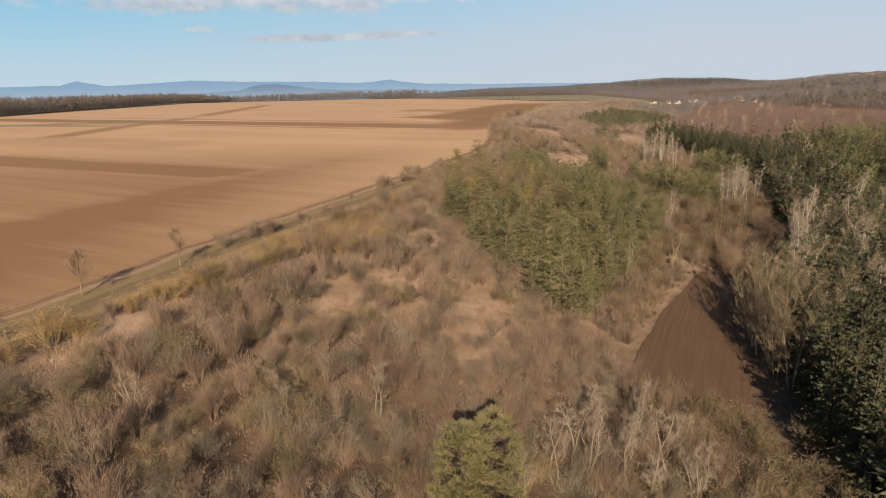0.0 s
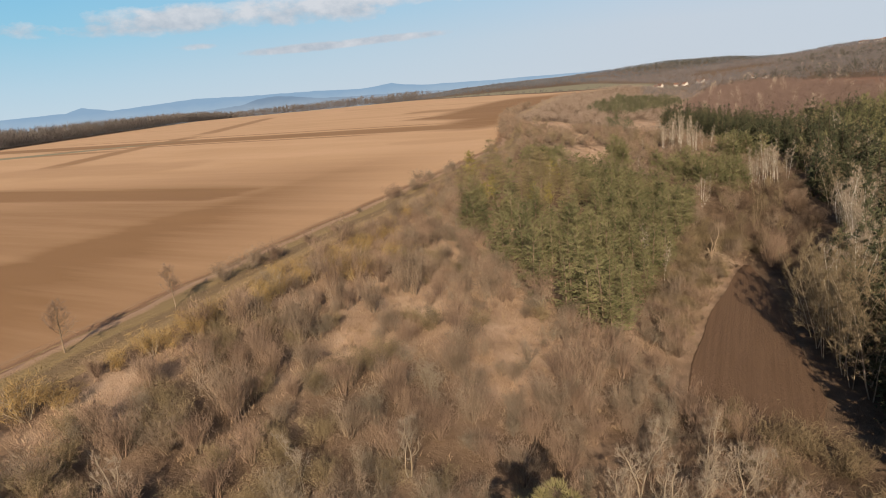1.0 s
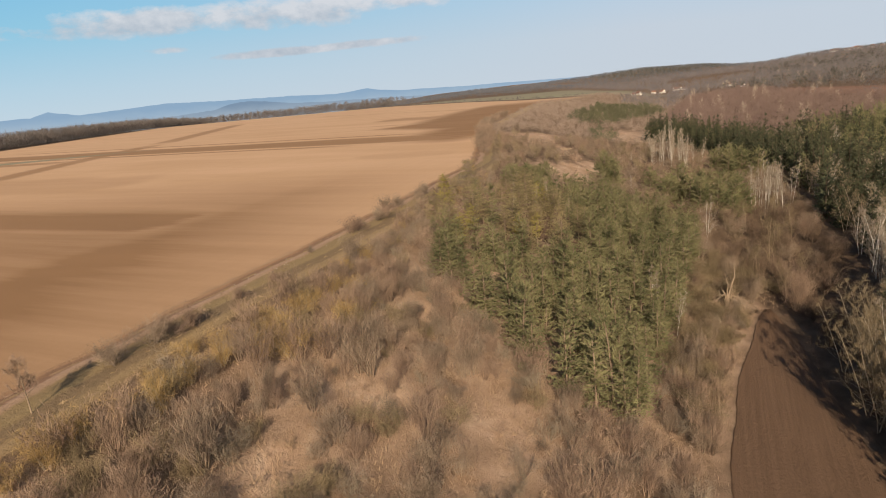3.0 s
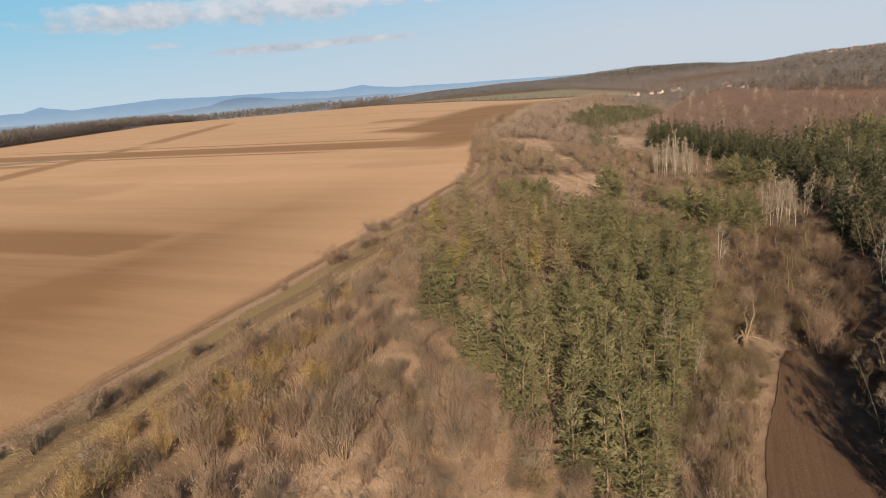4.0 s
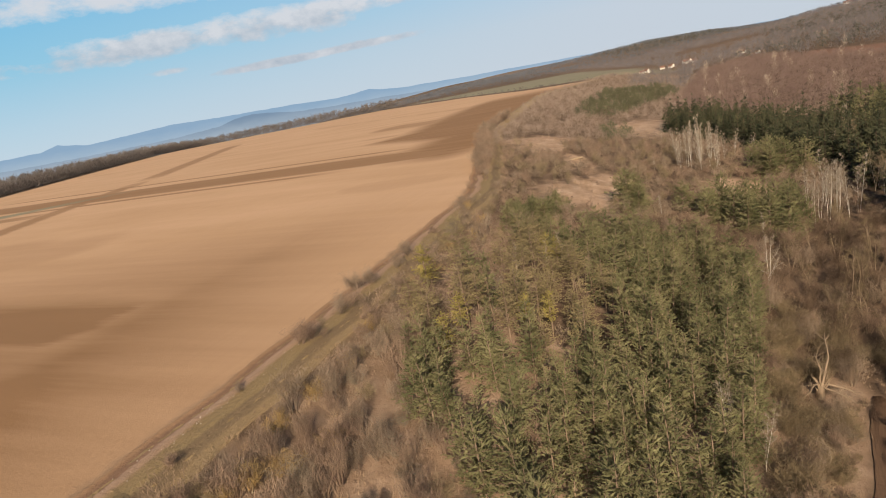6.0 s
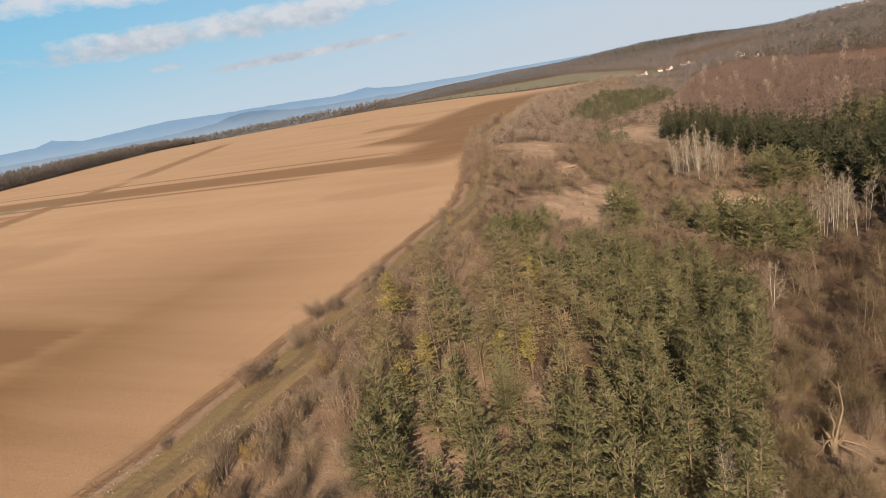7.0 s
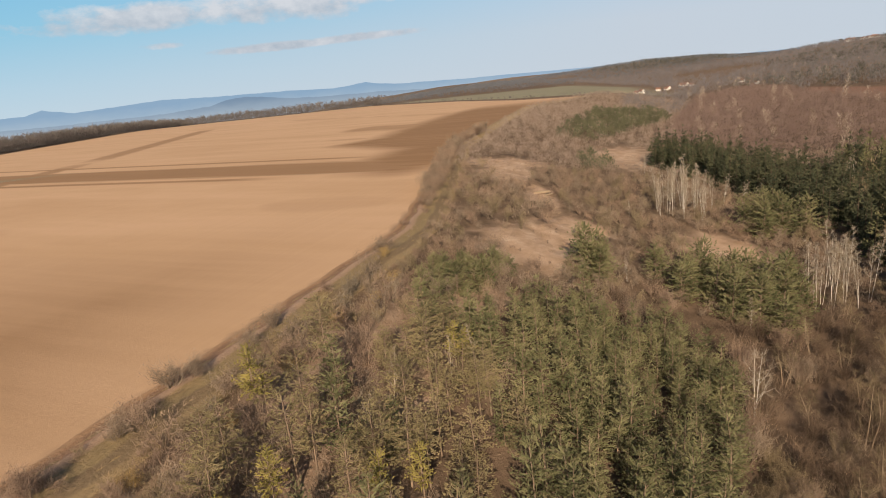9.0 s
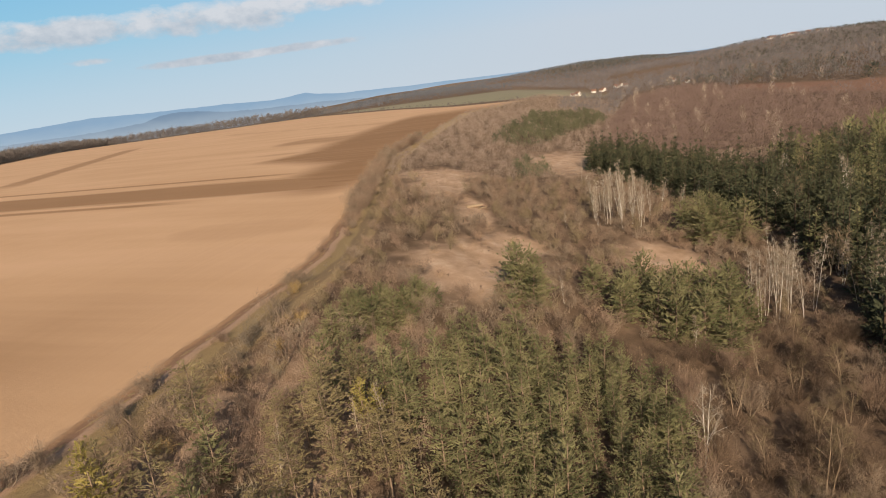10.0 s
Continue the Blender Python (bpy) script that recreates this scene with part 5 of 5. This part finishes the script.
# ---- the broken tree, the stone edge and the timber in the glade ----
def broken_tree():
    """A storm-split trunk: torn shards on a low stump, one leaning limb, and snapped limbs hanging to the ground."""
    rng = np.random.default_rng(5)
    base = new("broken_tree")
    stump, shards, limbs = Geo(), Geo(), []
    s = np.linspace(0, 1, 6)
    stump.tube(np.stack([0.15 * s, 0.05 * s, 2.2 * s], 1), 0.55 * (1 - 0.35 * s) + 0.06 * rng.normal(size=6), 9)
    for k in range(13):
        a = rng.uniform(0, 7)
        o = np.array([0.35 * math.cos(a) + 0.12, 0.35 * math.sin(a), rng.uniform(0.9, 2.0)])
        pts, _d = curve(o, [math.cos(a) * 0.35, math.sin(a) * 0.35, 1], rng.uniform(0.8, 2.3), 3, rng, 0.12, 0.0)
        shards.tube(pts, rng.uniform(0.07, 0.15) * np.array([1, 0.8, 0.5, 0.04]), 4)
    snapped = [((0.3, 0, 1.9), (0.45, 0.2, 1), 6.5, 0.17, 0.04), ((0.1, 0.2, 2.0), (0.1, 0.3, 1), 4.2, 0.12, 0.03), ((0, -0.2, 2.0), (1, -0.35, -0.1), 5.5, 0.13, -0.05), ((-0.2, -0.2, 2.1), (-1, -0.4, 0.1), 4.8, 0.13, -0.09), ((-0.2, 0, 1.8), (-0.8, 0.3, 0.35), 4.0, 0.1, -0.12), ((0.2, -0.3, 1.6), (0.4, -0.9, 0.1), 4.5, 0.11, -0.1)]
    for o, d, ln, r, sag in snapped:
        limb = Geo()
        pts, dd = curve(o, d, ln, 6, rng, 0.16, sag)
        pts[:, 2] = np.maximum(pts[:, 2], 0.12)
        limb.tube(pts, r * np.linspace(1, 0.2, 7), 5)
        for k in range(8):
            i = rng.integers(1, 6)
            sp, _d = curve(pts[i], unit(dd + rng.normal(size=3) * 0.8), ln * 0.28, 2, rng, 0.25, 0.0)
            limb.tube(sp, [0.04, 0.025, 0.01], 3)
            f = rng.uniform(0.1, 1.0, (9, 1))
            limb.slivers(sp[0] + (sp[2] - sp[0]) * f, unit(sp[2] - sp[0] + rng.normal(size=(9, 3)) * 0.5) * rng.uniform(0.4, 1.0, (9, 1)), rng.uniform(0.02, 0.04, 9), rng)
        limbs.append(("broken_limb", limb, BARK))
    for name, g, mat in [("stump", stump, BARK), ("torn_wood", shards, DEADWOOD)] + limbs:
        ob = new(name, g.mesh(name, mat))
        ob.parent = base
    tagged(base, "split and broken tree with pale torn wood and fallen limbs", "broken tree")
    base.matrix_basis = pose(53.6, 142.6, float(land(53.6, 142.6)) - 0.1, 0, 0, 0) @ Matrix.Scale(1.15, 4)


broken_tree()


def timber():
    """Felled logs, a rail hurdle and stones by the glade and the verge."""
    rng = np.random.default_rng(12)
    log = Geo()
    log.tube([(-1.6, 0, 0.22), (-0.5, 0.05, 0.24), (0.6, 0, 0.22), (1.6, -0.04, 0.2)], [0.22, 0.23, 0.21, 0.2], 9)
    log.tube([(-1.62, 0, 0.22), (-1.58, 0, 0.22)], [0.2, 0.02], 9)
    trunk = Planter(thing("log", [("stem", log, DEADWOOD, False)], "pale felled log lying in dry grass", "log", "felled logs"))
    for x, y, turn, s in [(55, 285, 8, 1.5), (55.4, 286.4, 5, 1.4), (57, 284, 30, 0.9), (55.3, 243.4, 12, 1.1)]:
        trunk.put(x, y, s, turn, 1.0, 0.02)
    parts = []
    for x in (-1.2, 0.0, 1.2):
        g = Geo()
        g.tube([(x, 0, -0.2), (x, 0.02, 1.5)], [0.09, 0.07], 6)
        parts.append(("post", g, FOREST_BARK, False))
    for z in (0.5, 0.95, 1.35):
        g = Geo()
        g.tube([(-1.5, 0.1, z), (1.5, 0.1, z + 0.05)], [0.05, 0.045], 5)
        parts.append(("rail", g, FOREST_BARK, False))
    hurdle = Planter(thing("rail_fence", parts, "short dark wooden rail fence in the grassy glade", "fence", "fence sections"))
    hurdle.put(50.2, 268, 0.85, 20, 1.0, 0.0)
    hurdle.put(52.8, 268.9, 0.85, 22, 1.0, 0.0)
    hurdle.put(61, 292, 0.85, 40, 1.0, 0.0)
    heap = Geo()
    for _ in range(60):
        y = rng.choice([rng.uniform(120, 150), rng.uniform(126, 136)])
        x = float(edge_x(y)) + rng.normal(1.3, 0.7)
        z = float(land(x, y)) + 0.12
        r = rng.uniform(0.05, 0.13)
        v = unit(np.array([(1, 0, 0), (-1, 0, 0), (0, 1, 0), (0, -1, 0), (0, 0, 1), (0, 0, -1)]) + rng.normal(size=(6, 3)) * 0.25) * r
        heap.add(v + (x, y, z), [(0, 2, 4), (2, 1, 4), (1, 3, 4), (3, 0, 4), (2, 0, 5), (1, 2, 5), (3, 1, 5), (0, 3, 5)])
    tagged(new("field_stones", heap.mesh("field_stones", STONE)), "pale field stones gathered along the verge", "stones", kind="stuff")
    return [trunk, hurdle]


small_things = timber()


# ---- dry grass ----
def dry_grass():
    rng = np.random.default_rng(9)
    pts, _ = scatter(-75, 75, 34, 205, 0.62, 21, lambda x, y, luck: (luck < 0.25 + 0.7 * np.maximum(glade(x, y), bare_patch(x, y))) & (x > edge_x(y) + 5) & ~inside(x, y, STAND) & ((x < plot_edges(y)[0] - 0.3) | (y > 143)))
    p = np.array(pts)
    n, k = len(p), 3
    z = land(p[:, 0], p[:, 1]) - 0.1
    base = np.stack([np.repeat(p[:, 0], k) + rng.normal(size=n * k) * 0.2, np.repeat(p[:, 1], k) + rng.normal(size=n * k) * 0.2, np.repeat(z, k)], -1)
    way = unit(rng.normal(size=(n * k, 3)) * 0.5 + np.array([0, 0, 1.0])) * rng.uniform(0.25, 0.75, (n * k, 1))
    g = Geo()
    g.slivers(base, way, rng.uniform(0.05, 0.1, n * k), rng)
    tagged(new("dry_grass", g.mesh("dry_grass", STRAW)), "dry straw-coloured grass tufts on the slope", "grass", kind="stuff")


dry_grass()

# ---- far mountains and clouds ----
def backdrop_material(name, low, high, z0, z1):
    # Haze is painted here: a glowing colour, pale at the foot, bluer above.
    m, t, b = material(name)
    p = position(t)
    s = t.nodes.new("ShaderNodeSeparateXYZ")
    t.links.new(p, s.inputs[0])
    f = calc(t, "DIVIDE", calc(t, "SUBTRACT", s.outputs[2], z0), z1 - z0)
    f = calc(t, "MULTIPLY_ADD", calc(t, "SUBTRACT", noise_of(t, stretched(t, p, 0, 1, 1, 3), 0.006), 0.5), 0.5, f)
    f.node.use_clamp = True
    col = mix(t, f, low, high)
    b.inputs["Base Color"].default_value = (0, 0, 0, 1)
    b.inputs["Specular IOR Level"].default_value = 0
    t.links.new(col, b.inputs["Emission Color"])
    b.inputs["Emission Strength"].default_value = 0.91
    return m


def mountains(name, label, r, azimuths, heights, base_deg, mat, seed):
    """A far range that closes the view, by azimuth and height in degrees from the middle of the way."""
    rng = np.random.default_rng(seed)
    az = np.linspace(azimuths[0], azimuths[-1], 260)
    el = np.interp(az, azimuths, heights) + 0.02 * np.cumsum(rng.normal(size=260)) * 0.25 + 0.012 * rng.normal(size=260)
    el = np.maximum(el, base_deg + 0.02)
    v, n = [], len(az)
    for depth, take in ((0, base_deg), (0, None), (500, base_deg)):
        e = np.full(n, take) if take is not None else el
        d = r + depth * 0.2
        v.extend(zip(12 + d * np.sin(np.radians(az)), 60 + d * np.cos(np.radians(az)), 41 + d * np.tan(np.radians(e))))
    ob = mesh_object(name, v, grid_faces(3, n), mat)
    return tagged(ob, label, "mountains", kind="structure")


mountains("backdrop_mountains", "far mountains on the horizon with glowing blue haze painted in", 4600, [-75, -45, -36, -31.6, -30.4, -29.4, -28.3, -26, -22, -17, -12, -8, -6.6, -5.4, -4.2, -2, 3, 12, 30], [0.3, 0.4, 0.42, 0.5, 0.82, 0.62, 0.42, 0.55, 0.8, 0.66, 0.62, 0.45, 0.55, 0.72, 0.5, 0.3, 0.2, 0.15, 0.1], -3.0, backdrop_material("far_hazed_hills", (0.42, 0.50, 0.57), (0.25, 0.37, 0.51), -60, 70), 1)
mountains("backdrop_hills", "nearer wooded hills with glowing blue-grey valley haze painted in", 4200, [-70, -40, -30, -22, -18.5, -17, -15.5, -14, -12, -9, -4, 3], [-0.35, -0.35, -0.45, -0.35, -0.1, 0.3, 0.42, 0.25, -0.05, -0.2, -0.25, -0.5], -3.2, backdrop_material("near_hazed_hills", (0.38, 0.45, 0.52), (0.19, 0.27, 0.37), -50, 55), 2)


def cloud_material():
    m, t, b = material("cloud_vapour")
    p = t.nodes.new("ShaderNodeTexCoord").outputs["UV"]
    s = t.nodes.new("ShaderNodeSeparateXYZ")
    t.links.new(p, s.inputs[0])
    az, el = s.outputs[0], s.outputs[1]
    wob = noise_of(t, stretched(t, p, 0, 0.2, 0.46), 1.0, 6.0, 0.58)
    fine = noise_of(t, stretched(t, p, 0, 0.5, 0.8), 1.0, 7.0, 0.6)

    def bank(az0, half, el0, thick, tilt):
        c = calc(t, "MULTIPLY_ADD", calc(t, "SUBTRACT", az, az0), tilt, el0)
        v = calc(t, "ABSOLUTE", calc(t, "DIVIDE", calc(t, "SUBTRACT", el, c), thick))
        u = calc(t, "ABSOLUTE", calc(t, "DIVIDE", calc(t, "SUBTRACT", az, az0), half))
        return calc(t, "SUBTRACT", 1.0, calc(t, "ADD", calc(t, "MULTIPLY", v, v), calc(t, "POWER", u, 4.0)))

    d = bank(-23.5, 7.5, 7.0, 1.35, 0.03)
    for az0, half, el0, thick, tilt, weak in ((-12, 8, 7.3, 1.5, 0.0, 1.0), (-2, 8, 7.9, 1.2, 0.03, 0.9), (-9, 10.5, 4.3, 0.42, 0.025, 1.15), (-34, 4, 6.6, 0.7, 0.0, 0.5), (-22, 3, 4.9, 0.25, 0.0, 0.4), (8, 12, 9.5, 1.2, 0.0, 0.8), (-20, 20, 11.0, 1.6, 0.0, 0.9)):
        d = calc(t, "MAXIMUM", d, calc(t, "MULTIPLY", bank(az0, half, el0, thick, tilt), weak))
    d = calc(t, "ADD", d, calc(t, "MULTIPLY", calc(t, "SUBTRACT", wob, 0.60), 2.4))
    d = calc(t, "ADD", d, calc(t, "MULTIPLY", calc(t, "SUBTRACT", fine, 0.5), 1.3))
    d = calc(t, "MULTIPLY", d, 1.5)
    alpha = calc(t, "MULTIPLY", calc(t, "SMOOTH_MIN", calc(t, "MAXIMUM", d, 0.0), 0.95, 0.3), 0.92)
    shade = calc(t, "MULTIPLY_ADD", calc(t, "MAXIMUM", calc(t, "SUBTRACT", el, 6.9), -0.5), 0.32, calc(t, "MULTIPLY_ADD", calc(t, "SUBTRACT", fine, 0.47), 2.4, 0.5))
    shade.node.use_clamp = True
    col = mix(t, shade, (0.38, 0.43, 0.50), (0.64, 0.645, 0.675))
    high = calc(t, "DIVIDE", el, 24.0)
    west = ramp(t, high, [(0.0, (0.50, 0.61, 0.69)), (0.10, (0.43, 0.59, 0.70)), (0.28, (0.265, 0.53, 0.70)), (0.45, (0.19, 0.475, 0.70)), (1.0, (0.10, 0.30, 0.62))])
    east = ramp(t, high, [(0.0, (0.52, 0.58, 0.65)), (0.15, (0.51, 0.58, 0.66)), (0.32, (0.42, 0.56, 0.70)), (1.0, (0.12, 0.32, 0.64))])
    over = calc(t, "DIVIDE", calc(t, "ADD", az, 32.0), 50.0)
    over.node.use_clamp = True
    blue = mix(t, over, west, east)
    e = t.nodes.new("ShaderNodeEmission")
    e.inputs["Strength"].default_value = 0.91
    t.links.new(mix(t, alpha, blue, col), e.inputs["Color"])
    t.links.new(e.outputs[0], t.nodes["Material Output"].inputs["Surface"])
    return m


def clouds():
    az = np.linspace(-62, 62, 63)
    el = np.linspace(-2, 24, 12)
    A, E = np.meshgrid(az, el)
    r = 4780
    v = np.stack([12 + r * np.sin(np.radians(A)) * np.cos(np.radians(E)), 60 + r * np.cos(np.radians(A)) * np.cos(np.radians(E)), 41 + r * np.sin(np.radians(E))], -1)
    ob = mesh_object("backdrop_sky", v.reshape(-1, 3).tolist(), grid_faces(12, 63), cloud_material(), True)
    uv = ob.data.uv_layers.new(name="UVMap")
    idx = np.array([l.vertex_index for l in ob.data.loops])
    uv.data.foreach_set("uv", np.stack([A.ravel()[idx], E.ravel()[idx]], -1).astype(np.float32).ravel())
    ob.visible_shadow = False
    tagged(ob, "pale blue sky with broken white and grey clouds", "sky", kind="structure")


clouds()

for planter in (*small_things, *pines, *thin_pines, yellow_pine, dead_pine, *bushy_pines, lone, *dark_pines, *far_pines, *birches, big_birch, *valley_trees, *slope_trees, *vale_trees, *orchard, *edge_bush, *golden, *scrub, *light_scrub, *far_scrub, *tufts, homes):
    planter.done()
